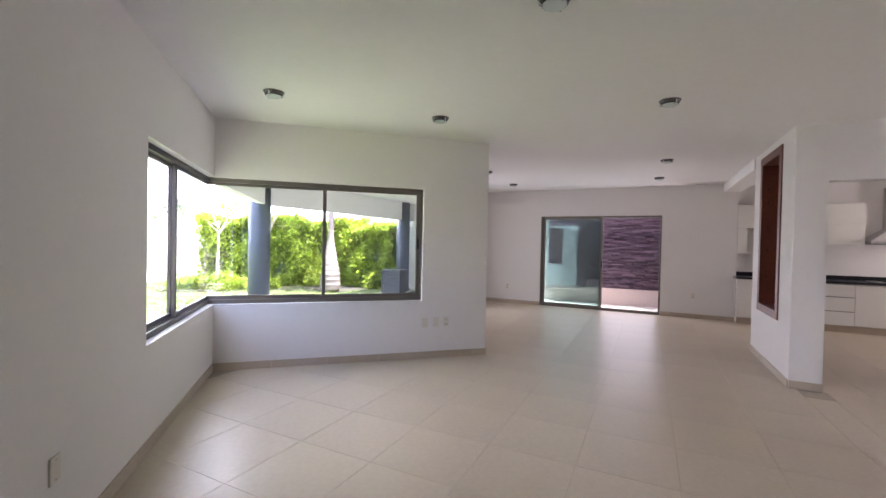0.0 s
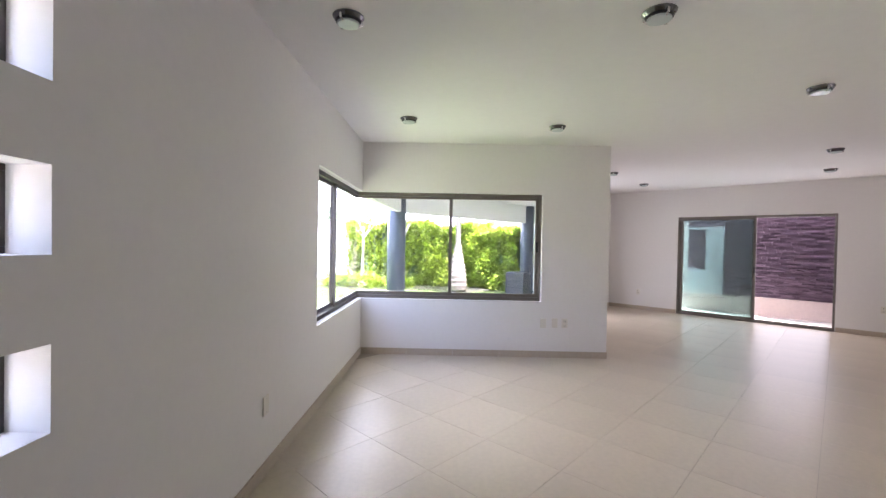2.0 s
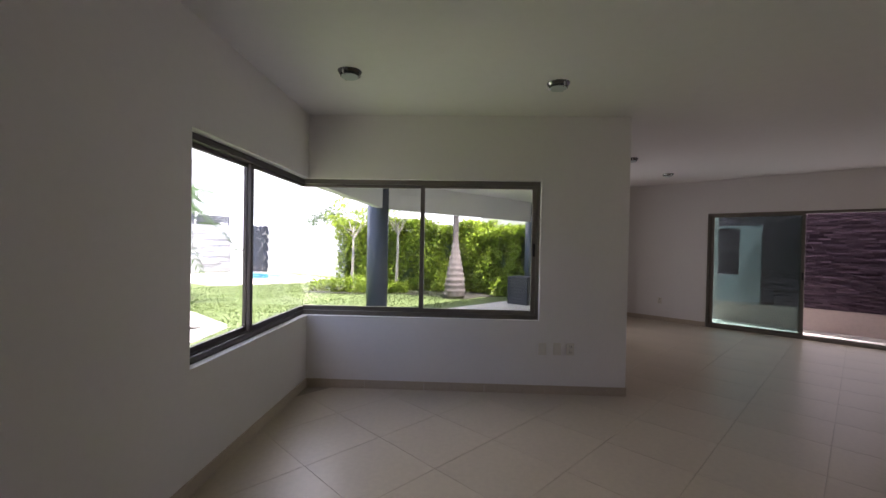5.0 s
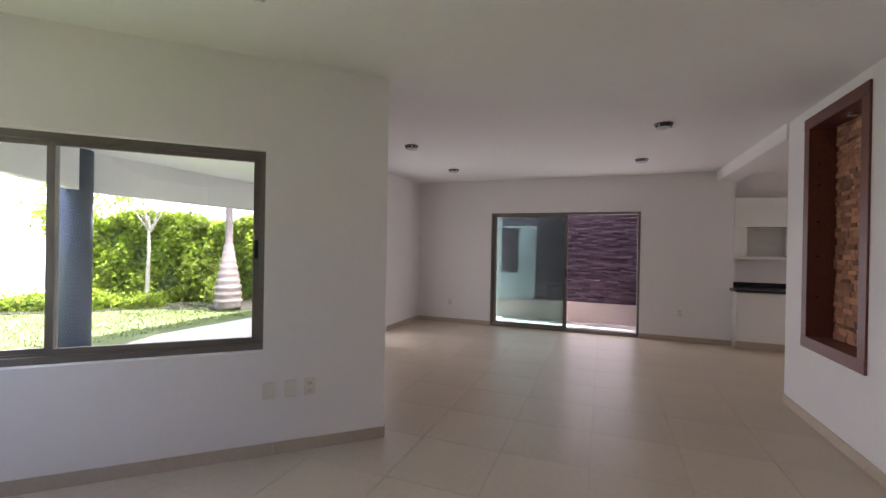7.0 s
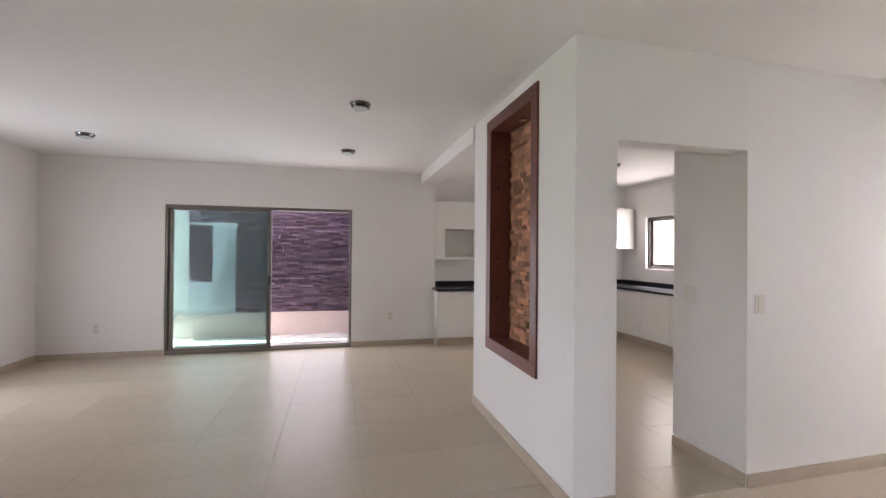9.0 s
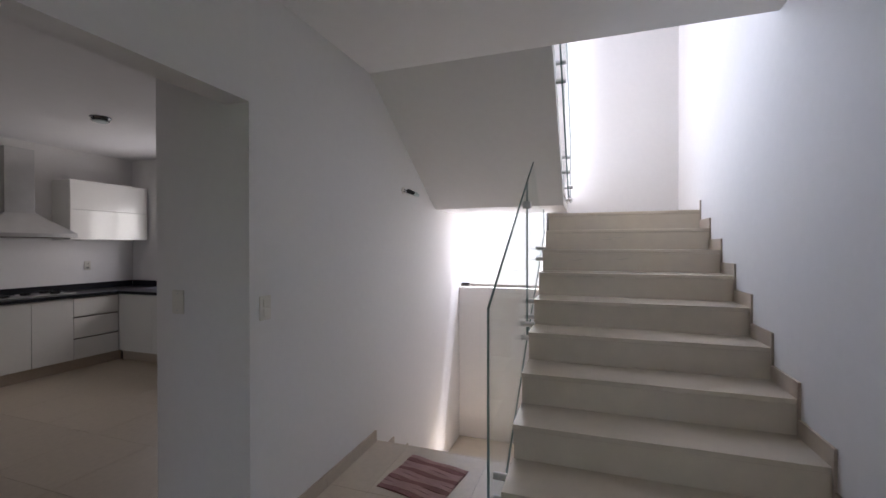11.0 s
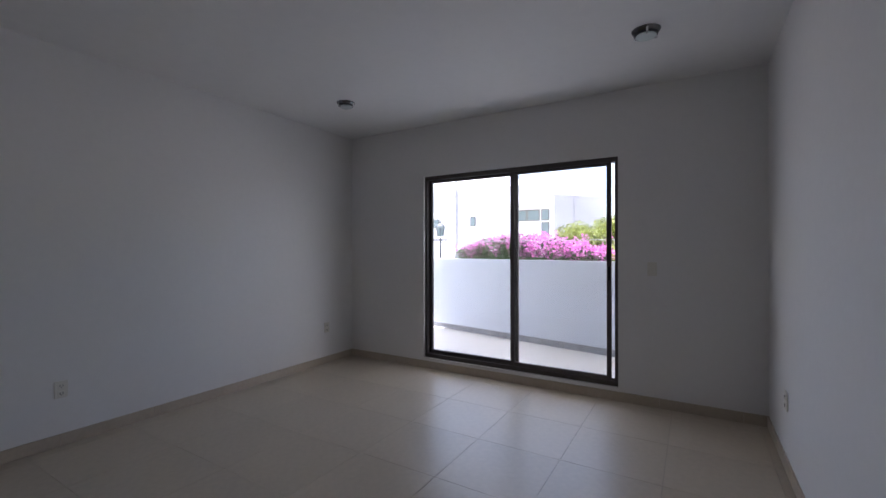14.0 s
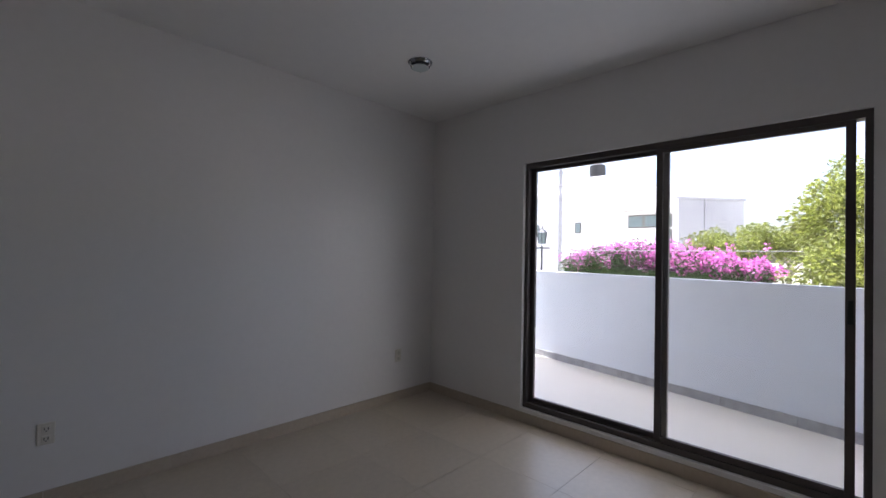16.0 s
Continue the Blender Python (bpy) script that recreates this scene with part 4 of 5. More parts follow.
# pale L imitating a reflection in the green pane, built onto the cladding
surround = thing("window_surround", "pale L-shaped panel imitating a reflection in the patio glass", "window surround", pose(-2.1, 10.62, 0.40), kind="structure")
part("jamb", box(B(), 0.36, 0.72, -0.11, 0.0, 0.0, 1.54, bevel=0.004), REFLECTION_GREY, surround)
part("lower_strip", box(B(), 0.0, 0.36, -0.11, 0.0, 0.0, 0.54, bevel=0.004), REFLECTION_GREY, surround)
part("upper_strip", box(B(), 0.0, 0.36, -0.11, 0.0, 1.50, 1.54, bevel=0.004), REFLECTION_GREY, surround)

# ---- outside: light well beside kitchen and stairs ----
tagged(part("wall_neighbour", box(B(), 7.3, 7.5, 5.2, 12.0, -0.2, 4.6), CREAM_WALL), "cream rendered neighbouring wall", "wall", kind="structure")
tagged(part("wall_neighbour_low", box(B(), 9.2, 9.4, -1.0, 12.0, -0.2, 3.1), EXTERIOR), "white rendered boundary wall", "wall", kind="structure")

# ---- outside: balcony and street ----
BALCONY_TILE = material("pale_balcony_tile", (0.78, 0.75, 0.70), 0.55, vary=0.04, grain=4, bump=0.05)
# smooth white render with the blue of its shade put into the colour
PARAPET = material("shade_blue_render", (0.70, 0.735, 0.785), 0.8, vary=0.015, grain=3, spec=0.2)
par0, par1 = Vector((1.2, -3.10, 0)), Vector((8.6, -4.62, 0))
pm = pose(par0.x, par0.y, 0, 0, 0, math.degrees(math.atan2(par1.y - par0.y, par1.x - par0.x)))
plen = (par1 - par0).length
tagged(part("wall_parapet", box(B(), 0, plen, -0.15, 0, -0.2, 1.225), PARAPET, m=pm), "white rendered balcony parapet, coloured blue-grey as in shade", "wall", kind="structure")
bm = B()
for k in range(13):
    box(bm, k * 0.6 + 0.002, min(plen, k * 0.6 + 0.598), 0, 0.012, 0, 0.09)
tagged(part("baseboard_balcony", bm, CONCRETE, m=pm), "grey skirting on the balcony", "baseboard", kind="structure")
tagged(part("floor_balcony", prism(B(), [(1.2, -3.15), (8.6, -4.66), (8.6, -2.07), (1.2, -2.07)], -0.2, 0.0), BALCONY_TILE), "pale tiled balcony floor", "floor", kind="structure")
# unseen roof edge, run past the balcony's end to block the sun
tagged(part("eave", box(B(), 1.2, 11.5, -4.25, -2.1, HB + 0.10, HB + 0.29), EXTERIOR), "unseen white roof edge, stretched to shade the balcony", "roof", kind="structure")
tagged(part("wall_balcony_end", box(B(), 8.6, 8.75, -4.6, -2.0, -0.2, 1.225), EXTERIOR), "white balcony end wall", "wall", kind="structure")


def far_window(parent, x0, x1, z0, z1, y, panes=1):
    w = part("window", box(B(), x0, x1, y - 0.02, y + 0.03, z0, z1), ALU, parent)
    step_x = (x1 - x0) / panes
    for i in range(panes):
        part("pane", box(B(), x0 + i * step_x + 0.05, x0 + (i + 1) * step_x - 0.05, y + 0.03, y + 0.04, z0 + 0.05, z1 - 0.05), WINDOW_FAR, w)


HOUSE_WHITE = material("white_house_paint", (0.86, 0.86, 0.85), 0.8, vary=0.03, grain=3, bump=0.1, spec=0.2)
WINDOW_FAR = material("far_window_glass", (0.22, 0.28, 0.28), 0.08, vary=0.1)
house = thing("house", "white flat-roofed house across the street", "house", pose(0, -17, 0))
part("wall", box(B(), 8.1, 19.0, -8, 0, -0.03, 4.35), HOUSE_WHITE, house)
part("wall", box(B(), 10.9, 17.0, -8, -1.0, 4.35, 5.3), HOUSE_WHITE, house)
part("roof", box(B(), 8.0, 19.1, -8.1, 0.08, 4.35, 4.45), HOUSE_WHITE, house)
far_window(house, 8.75, 10.0, 2.72, 3.25, 0.0, 2)
far_window(house, 8.3, 8.68, 2.72, 3.25, 0.0, 1)
far_window(house, 8.3, 8.68, 1.6, 2.64, 0.0, 1)
far_window(house, 12.12, 12.42, 2.55, 3.05, 0.0, 1)
far_window(house, 14.3, 15.2, 2.5, 3.0, 0.0, 2)
part("canopy", box(B(), 8.15, 10.6, 0.0, 0.5, 3.42, 3.52), EXTERIOR, house)
block = thing("concrete_block", "bare grey concrete extension of the house opposite", "house", pose(6.3, -19.2, 0, 0, 0, 50))
part("wall", box(B(), 0.0, 2.87, -2, 0.0, -0.03, 3.82), CONCRETE, block)
part("roof", box(B(), -0.05, 2.9, -2.05, 0.05, 3.82, 3.92), CONCRETE, block)
part("joint", box(B(), 1.7, 1.72, 0.0, 0.006, -0.03, 3.82), GASKET, block)
tank = thing("water_tank", "black plastic rooftop water tank", "water tank", pose(12.1, -18.6, 5.3))
part("body", cyl(cyl(B(), 0, 0, 0.0, 0.36, 0.36, 0.38, 24), 0, 0, 0.36, 0.62, 0.38, 0.36, 24), GASKET, tank)
part("lid", cyl(cyl(B(), 0, 0, 0.62, 0.72, 0.34, 0.18, 24), 0, 0, 0.72, 0.77, 0.11, n=20), DARK_METAL, tank)

boug = thing("bougainvillea", "magenta flowering bougainvillea over the street wall", "shrub", pose(0, -9.5, 0))
# solid block in the dark leaf colour fills the shrub below its leaves
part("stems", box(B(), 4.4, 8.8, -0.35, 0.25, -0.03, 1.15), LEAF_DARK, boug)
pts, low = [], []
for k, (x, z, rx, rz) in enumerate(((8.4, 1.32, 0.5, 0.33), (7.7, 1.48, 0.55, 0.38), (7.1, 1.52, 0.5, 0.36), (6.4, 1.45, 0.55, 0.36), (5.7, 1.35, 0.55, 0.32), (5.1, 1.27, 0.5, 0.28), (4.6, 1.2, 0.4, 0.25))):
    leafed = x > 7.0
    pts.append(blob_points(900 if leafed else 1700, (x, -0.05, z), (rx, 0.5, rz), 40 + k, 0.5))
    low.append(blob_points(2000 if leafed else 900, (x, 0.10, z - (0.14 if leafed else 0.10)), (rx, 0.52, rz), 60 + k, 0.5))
rs = np.random.default_rng(77)
for k in range(46):
    x = rs.uniform(4.5, 8.8)
    t = np.linspace(0, 1, 22)[:, None] + rs.normal(0, 0.02, (22, 1))
    tip = np.array([rs.normal(0, 0.3), rs.normal(0.1, 0.25), rs.uniform(0.12, 0.36)])
    spray = np.array([x, 0, 1.42 + 0.16 * math.sin((x - 4.4) * 0.75)]) + t * tip + rs.normal(0, 0.03, (22, 3))
    (pts if k % 3 else low).append(spray)
leafy("flowers", np.concatenate(pts), 0.06, BRACT, boug, 41, slim=0.9)
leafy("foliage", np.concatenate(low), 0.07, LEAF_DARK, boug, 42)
small_tree("street_tree", "dense green street tree near the balcony", pose(2.45, -8.6, -0.03), 1.15, 2.0, 38000, 0.085, LEAF_STREET, 31, 0.12)
small_tree("street_tree", "yellow-green bushy tree across the street", pose(5.75, -12.6, -0.03), 1.35, 1.15, 7000, 0.085, LEAF_STREET, 33, 0.08)
small_tree("street_tree", "green tree across the street", pose(4.4, -13.5, -0.03), 1.4, 1.1, 6000, 0.085, LEAF_STREET, 35, 0.08)
lantern = thing("street_lamp", "black street lantern on a post", "street lamp", pose(8.75, -8.0, -0.03))
part("pole", cyl(B(), 0, 0, 0, 1.75, 0.035, 0.025, 12), DARK_METAL, lantern)
head = part("lantern", cyl(B(), 0, 0, 1.78, 2.06, 0.09, 0.13, 6), WINDOW_FAR, lantern)
part("cap", cyl(B(), 0, 0, 2.06, 2.17, 0.145, 0.03, 6), DARK_METAL, head)
part("finial", cyl(B(), 0, 0, 2.17, 2.27, 0.02, 0.01, 8), DARK_METAL, head)
for k in range(6):
    a = math.pi / 3 * k
    part("bar", rod(B(), (0.092 * math.cos(a), 0.092 * math.sin(a), 1.78), (0.132 * math.cos(a), 0.132 * math.sin(a), 2.06), 0.012, 6), GASKET, head)
part("crossbar", box(B(), -0.22, 0.22, -0.015, 0.015, 1.66, 1.70), GASKET, lantern)
mast = thing("utility_pole", "pale concrete utility pole on the street", "utility pole", pose(11.0, -13.0, -0.03))
part("pole", cyl(B(), 0, 0, 0, 6.5, 0.075, 0.06, 12), CONCRETE, mast)
for z in (1.6, 2.1, 2.6, 3.1, 3.6, 4.1, 4.6):
    part("rung", cyl(B(), 0, 0, z, z + 0.05, 0.12, n=12), CONCRETE, mast)
cable = thing("power_cable", "thin overhead cable along the street", "cable", pose(0, -8.9, 0))
bm = B()
for k in range(12):
    a, b = -2 + k * 1.2, -2 + (k + 1) * 1.2
    rod(bm, (a, 0, 1.62 - 0.004 * (a - 5) ** 2 * 0.3), (b, 0, 1.62 - 0.004 * (b - 5) ** 2 * 0.3), 0.008, 6)
part("wire", bm, CONCRETE, cable)

# ---- things indoors ----
def ceiling_lamp(m):
    """A surface spot: chrome ring with clips holding a frosted glass disc; a dark drum above it stands in for the
    shaded gap.
    """
    lamp = thing("ceiling_lamp", "round chrome ceiling spotlight with a frosted glass disc", "ceiling lamp", m, group="ceiling spotlights")
    part("ring", cyl(cyl(cyl(B(), 0, 0, -0.006, 0, 0.088, 0.090, 32), 0, 0, -0.018, -0.006, 0.079, 0.088, 32), 0, 0, -0.024, -0.018, 0.074, 0.079, 32), CHROME_RING, lamp)
    part("gap_drum", cyl(B(), 0, 0, -0.035, -0.024, 0.070, 0.074, 32), GAP_DARK, lamp)
    part("glass_disc", cyl(cyl(cyl(B(), 0, 0, -0.037, -0.035, 0.064, 0.060, 32), 0, 0, -0.042, -0.037, 0.064, n=32), 0, 0, -0.046, -0.042, 0.056, 0.064, 32), FROST, lamp)
    for k in range(3):
        bm = box(B(), 0.064, 0.084, -0.007, 0.007, -0.040, -0.010, bevel=0.003)
        rod(bm, (0.058, 0, -0.046), (0.076, 0, -0.040), 0.004, 8)
        part("clip", bm, CHROME, lamp, m=Matrix.Rotation(math.pi / 4 + 2 * math.pi * k / 3, 4, "Z"))
    return lamp


first = ceiling_lamp(pose(-1.53, 0.45, H, 0, 0, 10))
for x, y, z, a in ((-0.20, 1.56, H, 35), (-2.72, 1.98, H, 5), (-1.70, 3.22, H, 50), (0.41, 3.53, H, 20), (0.484, 6.34, H, 70), (-2.35, 6.42, H, 15),
                   (-2.37, 8.08, H, 40), (0.42, 8.06, H, 25), (4.08, 7.85, H, 0), (5.50, -0.87, HB, 30), (2.82, -0.89, HB, 55)):
    copy_thing(first, pose(x, y, z, 0, 0, a))


def wall_plate(m, kind):
    """An ivory faceplate on a wall: local x across, z up, facing -y."""
    names = {"outlet": ("wall_outlet", "ivory plastic power outlet low on the wall", "outlet"),
             "switch": ("light_switch", "ivory plastic light switch with two rockers", "light switch"),
             "blank": ("wall_plate", "blank ivory plastic wall plate", "wall plate"),
             "tall": ("light_switch", "narrow ivory plastic switch plate with one small rocker", "light switch")}
    name, label, category = names[kind]
    p = thing(name, label, category, m, group="wall plates")
    w, h = (0.030, 0.054) if kind == "tall" else (0.038, 0.060)
    part("faceplate", box(B(), -w, w, -0.009, 0, -h, h, bevel=0.004), PLASTIC, p)
    if kind == "outlet":
        for z in (-0.027, 0.027):
            part("socket", box(B(), -0.02, 0.02, -0.012, -0.008, z - 0.018, z + 0.018, bevel=0.003), PLASTIC, p)
            part("slots", box(box(box(B(), -0.010, -0.006, -0.0135, -0.011, z - 0.006, z + 0.008), 0.006, 0.010, -0.0135, -0.011, z - 0.006, z + 0.008), -0.003, 0.003, -0.0135, -0.011, z - 0.014, z - 0.009), PLASTIC_SLOT, p)
    elif kind == "tall":
        part("rocker", box(B(), -0.014, 0.014, -0.017, -0.008, -0.008, 0.010, bevel=0.004), PLASTIC, p)
    elif kind == "switch":
        for z in (-0.024, 0.024):
            part("rocker", box(B(), -0.017, 0.017, -0.014, -0.008, z - 0.02, z + 0.02, bevel=0.003), PLASTIC, p)
    else:
        for z in (-0.042, 0.042):
            part("screw", cyl(B(), 0, 0, 0, 0.003, 0.004, n=10, m=pose(0, -0.008, z, 90, 0, 0)), STEEL, p)
    return p


wall_plate(DIAG @ pose(2.642, 0, 0.45), "outlet")
wall_plate(DIAG @ pose(2.513, 0, 0.45), "blank")
wall_plate(DIAG @ pose(2.367, 0, 0.445), "blank")
wall_plate(DIAG @ pose(0, -2.85, 0.435, 0, 0, 90), "blank")
wall_plate(pose(-2.85, 9.35, 0.405), "outlet")
wall_plate(pose(1.12, 9.35, 0.465), "outlet")
wall_plate(pose(2.953, 4.85, 1.168), "switch")
wall_plate(pose(2.857, 5.30, 1.19, 0, 0, -90), "blank")
wall_plate(pose(2.985, 2.36, 1.188, 0, 0, 180), "tall")
wall_plate(pose(BX1, -1.47, 0.435, 0, 0, -90), "outlet")
wall_plate(pose(BX1, 1.035, 0.40, 0, 0, -90), "outlet")
wall_plate(pose(2.865, BY, 1.213, 0, 0, 180), "switch")
wall_plate(pose(BX0, -1.18, 0.435, 0, 0, 90), "outlet")
wall_plate(pose(5.05, 9.70, 1.22), "outlet")
wall_plate(pose(2.02, 9.70, 1.52), "outlet")

# bare lamp holder on the stair wall
sconce = thing("wall_lamp_holder", "bare lamp holder with a small bulb on the stair wall", "wall lamp", pose(4.63, 4.85, 1.945))
part("wires", rod(rod(B(), (-0.02, 0, 0.02), (-0.01, -0.05, 0.005), 0.003, 6), (-0.03, 0, 0.0), (-0.015, -0.05, -0.005), 0.003, 6), GASKET, sconce)
part("holder", rod(B(), (-0.02, -0.045, 0.005), (0.035, -0.075, -0.01), 0.019, 14, 0.016), GASKET, sconce)
part("bulb", rod(B(), (0.035, -0.075, -0.01), (0.085, -0.10, -0.025), 0.021, 14, 0.012), FROST, sconce)
part("box_plate", cyl(B(), 0, 0, 0, 0.008, 0.03, n=16, m=pose(-0.025, 0, 0.01, 90, 0, 0)), PLASTIC, sconce)

# ---- niche in the pier ----
niche = thing("niche", "dark red wooden niche backed with split brown stone", "niche", pose(1.62, NY0, NZ0))
L, HT, FW = NY1 - NY0, NZ1 - NZ0, 0.098
for a in ((0, L, 0, FW), (0, L, HT - FW, HT)):
    part("frame_rail", box(B(), -0.016, 0.004, a[0], a[1], a[2], a[3], bevel=0.004), WOOD_RED, niche)
for a in ((0, FW), (L - FW, L)):
    part("frame_stile", box(B(), -0.014, 0.004, a[0], a[1], FW, HT - FW, bevel=0.004), WOOD_RED, niche)
for nm, a in (("side_lining", (0, 0.20, FW - 0.012, FW, FW, HT - FW)), ("side_lining", (0, 0.20, L - FW, L - FW + 0.012, FW, HT - FW)),
              ("bottom_lining", (0, 0.20, FW, L - FW, FW - 0.012, FW)), ("top_lining", (0, 0.20, FW, L - FW, HT - FW, HT - FW + 0.012))):
    part(nm, box(B(), *a), WOOD_RED, niche)
for z in (0.45, 0.8, 1.1, 1.42, 1.6):
    part("peg_hole", cyl(B(), 0, 0, -0.002, 0.0, 0.012, n=10, m=pose(0.06, L - FW - 0.001, z, 90, 0, 0)), GASKET, niche)
part("backing", box(B(), 0.198, 0.206, FW, L - FW, FW, HT - FW), WOOD_RED, niche)
part("spotlight", cyl(B(), 0.11, L / 2, HT - FW - 0.015, HT - FW, 0.035, n=20), CHROME, niche)
r = random.Random(9)
shapes = []
for k in range(12):
    bm = box(B(), 0, 1, 0, 1, 0, 1)
    for v in bm.verts:
        if v.co.x < 0.5:
            v.co.x += r.uniform(-0.35, 0.2)
            v.co.y += r.uniform(-0.04, 0.04)
            v.co.z += r.uniform(-0.06, 0.06)
    shapes.append(mesh_of("stone", bm, BROWN_STONE))
z = FW
while z < HT - FW - 0.01:
    h = min(r.choice((0.032, 0.042, 0.055)), HT - FW - z)
    y = FW - r.uniform(0, 0.08)
    while y < L - FW:
        w = r.choice((0.05, 0.075, 0.1, 0.14))
        a, b = max(y, FW), min(y + w, L - FW)
        if b - a > 0.015:
            d = r.uniform(0.012, 0.026)
            o = new("stone", shapes[r.randrange(12)])
            o.parent = niche
            o.matrix_basis = Matrix.Translation((0.198 - d, a + 0.001, z + 0.001)) @ Matrix.Diagonal((d, b - a - 0.002, h - 0.002, 1))
        y += w
    z += h

# ---- kitchen ----
KY, KF = 9.70, 9.10          # back wall and cabinet fronts
KX = 5.65                    # right wall


def base_unit(x0, x1, drawers, m=None, more=0.0, label="white gloss base cabinet on a beige plinth"):
    c = thing("base_cabinet", label, "cabinet", m or pose(x0, KF, 0), group="kitchen base cabinets")
    w = x1 - x0
    part("body", box(B(), 0.0, w, 0.022, 0.595, 0.125, 0.868), LACQUER, c)
    part("plinth", box(B(), 0.0, w + more, 0.05, 0.06, 0.0, 0.125), SKIRT, c)
    if drawers:
        for a, b in ((0.13, 0.375), (0.385, 0.63), (0.64, 0.862)):
            d = part("drawer", box(B(), 0.002, w - 0.002, 0.0, 0.02, a, b - 0.008, bevel=0.002), LACQUER, c)
            part("finger_groove", box(B(), 0.002, w - 0.002, 0.006, 0.02, b - 0.008, b + 0.002), ALU, d)
    else:
        n = max(1, round(w / 0.6))
        for k in range(n):
            part("door", box(B(), w * k / n + 0.002, w * (k + 1) / n - 0.002, 0.0, 0.02, 0.13, 0.862, bevel=0.002), LACQUER, c)
    return c


for x0, x1, d in ((1.848, 2.45, 0), (2.45, 3.05, 0), (3.05, 3.55, 1), (3.55, 4.15, 0), (4.15, 4.55, 0), (4.55, 5.05, 1)):
    unit = base_unit(x0, x1, d, more=0.06 if x1 > 5 else 0.0)
    if x0 < 1.9:
        part("end_panel", box(B(), -0.02, -0.001, 0.0, 0.245, 0.125, 0.868, bevel=0.002), LACQUER, unit)
        part("plinth", box(B(), -0.015, -0.001, 0.05, 0.245, 0.0, 0.124), SKIRT, unit)
for y1 in (9.095, 8.495, 7.895, 7.295):
    base_unit(0, 0.6, 0, pose(KX - 0.60, y1, 0, 0, 0, -90))
top = thing("worktop", "polished black granite kitchen worktop with upstand", "worktop")
part("slab", box(B(), 1.80, KX - 0.002, KF - 0.03, KY - 0.002, 0.870, 0.905, bevel=0.004), GRANITE, top)
part("slab", box(B(), KX - 0.63, KX - 0.002, 6.66, KF - 0.031, 0.870, 0.905, bevel=0.004), GRANITE, top)
part("upstand", box(B(), 1.85, KX - 0.022, KY - 0.02, KY - 0.002, 0.906, 0.985), GRANITE, top)
part("upstand", box(B(), KX - 0.02, KX - 0.002, 6.66, KY - 0.021, 0.906, 0.985), GRANITE, top)
hob = thing("cooktop", "steel gas cooktop set in the black worktop", "cooktop", pose(3.86, 9.2, 0.906))
part("plate", box(B(), 0, 0.78, 0, 0.42, 0, 0.012, bevel=0.003), STEEL, hob)
for x, y in ((0.16, 0.11), (0.16, 0.31), (0.62, 0.11), (0.62, 0.31), (0.39, 0.21)):
    part("burner", cyl(B(), x, y, 0.012, 0.03, 0.045, n=20), GASKET, hob)
    part("grate", box(box(B(), x - 0.09, x + 0.09, y - 0.005, y + 0.005, 0.03, 0.04), x - 0.005, x + 0.005, y - 0.09, y + 0.09, 0.03, 0.04), GASKET, hob)


def wall_unit(x0, x1, open_shelf=False):
    c = thing("wall_cabinet", "white gloss wall cabinet with an open box" if open_shelf else "white gloss wall cabinet with lift-up doors", "cabinet", pose(x0, 9.35, 0), group="kitchen wall cabinets")
    w, z0, z1 = x1 - x0, (1.36 if open_shelf else 1.565), 2.31
    if open_shelf:
        part("body", box(B(), 0, w, 0.02, 0.345, 1.86, z1), LACQUER, c)
        for a in ((0, 0.16, 0.0, 0.345, 1.40, 1.86), (w - 0.03, w, 0.0, 0.345, 1.40, 1.86), (0.0, w, 0.0, 0.345, z0, 1.40)):
            part("panel", box(B(), *a, bevel=0.002), LACQUER, c)
        part("back_panel", box(B(), 0.16, w - 0.03, 0.33, 0.345, 1.40, 1.86), LACQUER, c)
        part("door", box(B(), 0.002, w - 0.002, 0.0, 0.02, 1.862, z1, bevel=0.002), LACQUER, c)
    else:
        part("body", box(B(), 0, w, 0.02, 0.345, z0, z1), LACQUER, c)
        mid = (z0 + z1) / 2
        part("door", box(B(), 0.002, w - 0.002, 0.0, 0.02, mid + 0.003, z1, bevel=0.002), LACQUER, c)
        part("door", box(B(), 0.002, w - 0.002, 0.0, 0.02, z0, mid - 0.003, bevel=0.002), LACQUER, c)
    return c


wall_unit(1.848, 2.62, True)
wall_unit(2.63, 3.18)
wall_unit(3.18, 3.74)
wall_unit(4.66, 5.62)
hood = thing("range_hood", "stainless steel chimney range hood", "range hood", pose(4.22, KY, 0))
bm = B()
low = [bm.verts.new(p) for p in ((-0.45, -0.48, 1.63), (0.45, -0.48, 1.63), (0.45, -0.003, 1.63), (-0.45, -0.003, 1.63))]
high = [bm.verts.new(p) for p in ((-0.14, -0.28, 1.86), (0.14, -0.28, 1.86), (0.14, -0.003, 1.86), (-0.14, -0.003, 1.86))]
bm.faces.new(high)
for i in range(4):
    bm.faces.new((low[i], low[(i + 1) % 4], high[(i + 1) % 4], high[i]))
part("canopy", bm, STEEL, hood)
part("rim", box(B(), -0.45, 0.45, -0.48, -0.003, 1.585, 1.63, bevel=0.003), STEEL, hood)
part("chimney", box(B(), -0.135, 0.135, -0.27, -0.003, 1.86, 2.60, bevel=0.003), STEEL, hood)
part("filter", box(B(), -0.38, 0.38, -0.42, -0.06, 1.578, 1.585), ALU, hood)

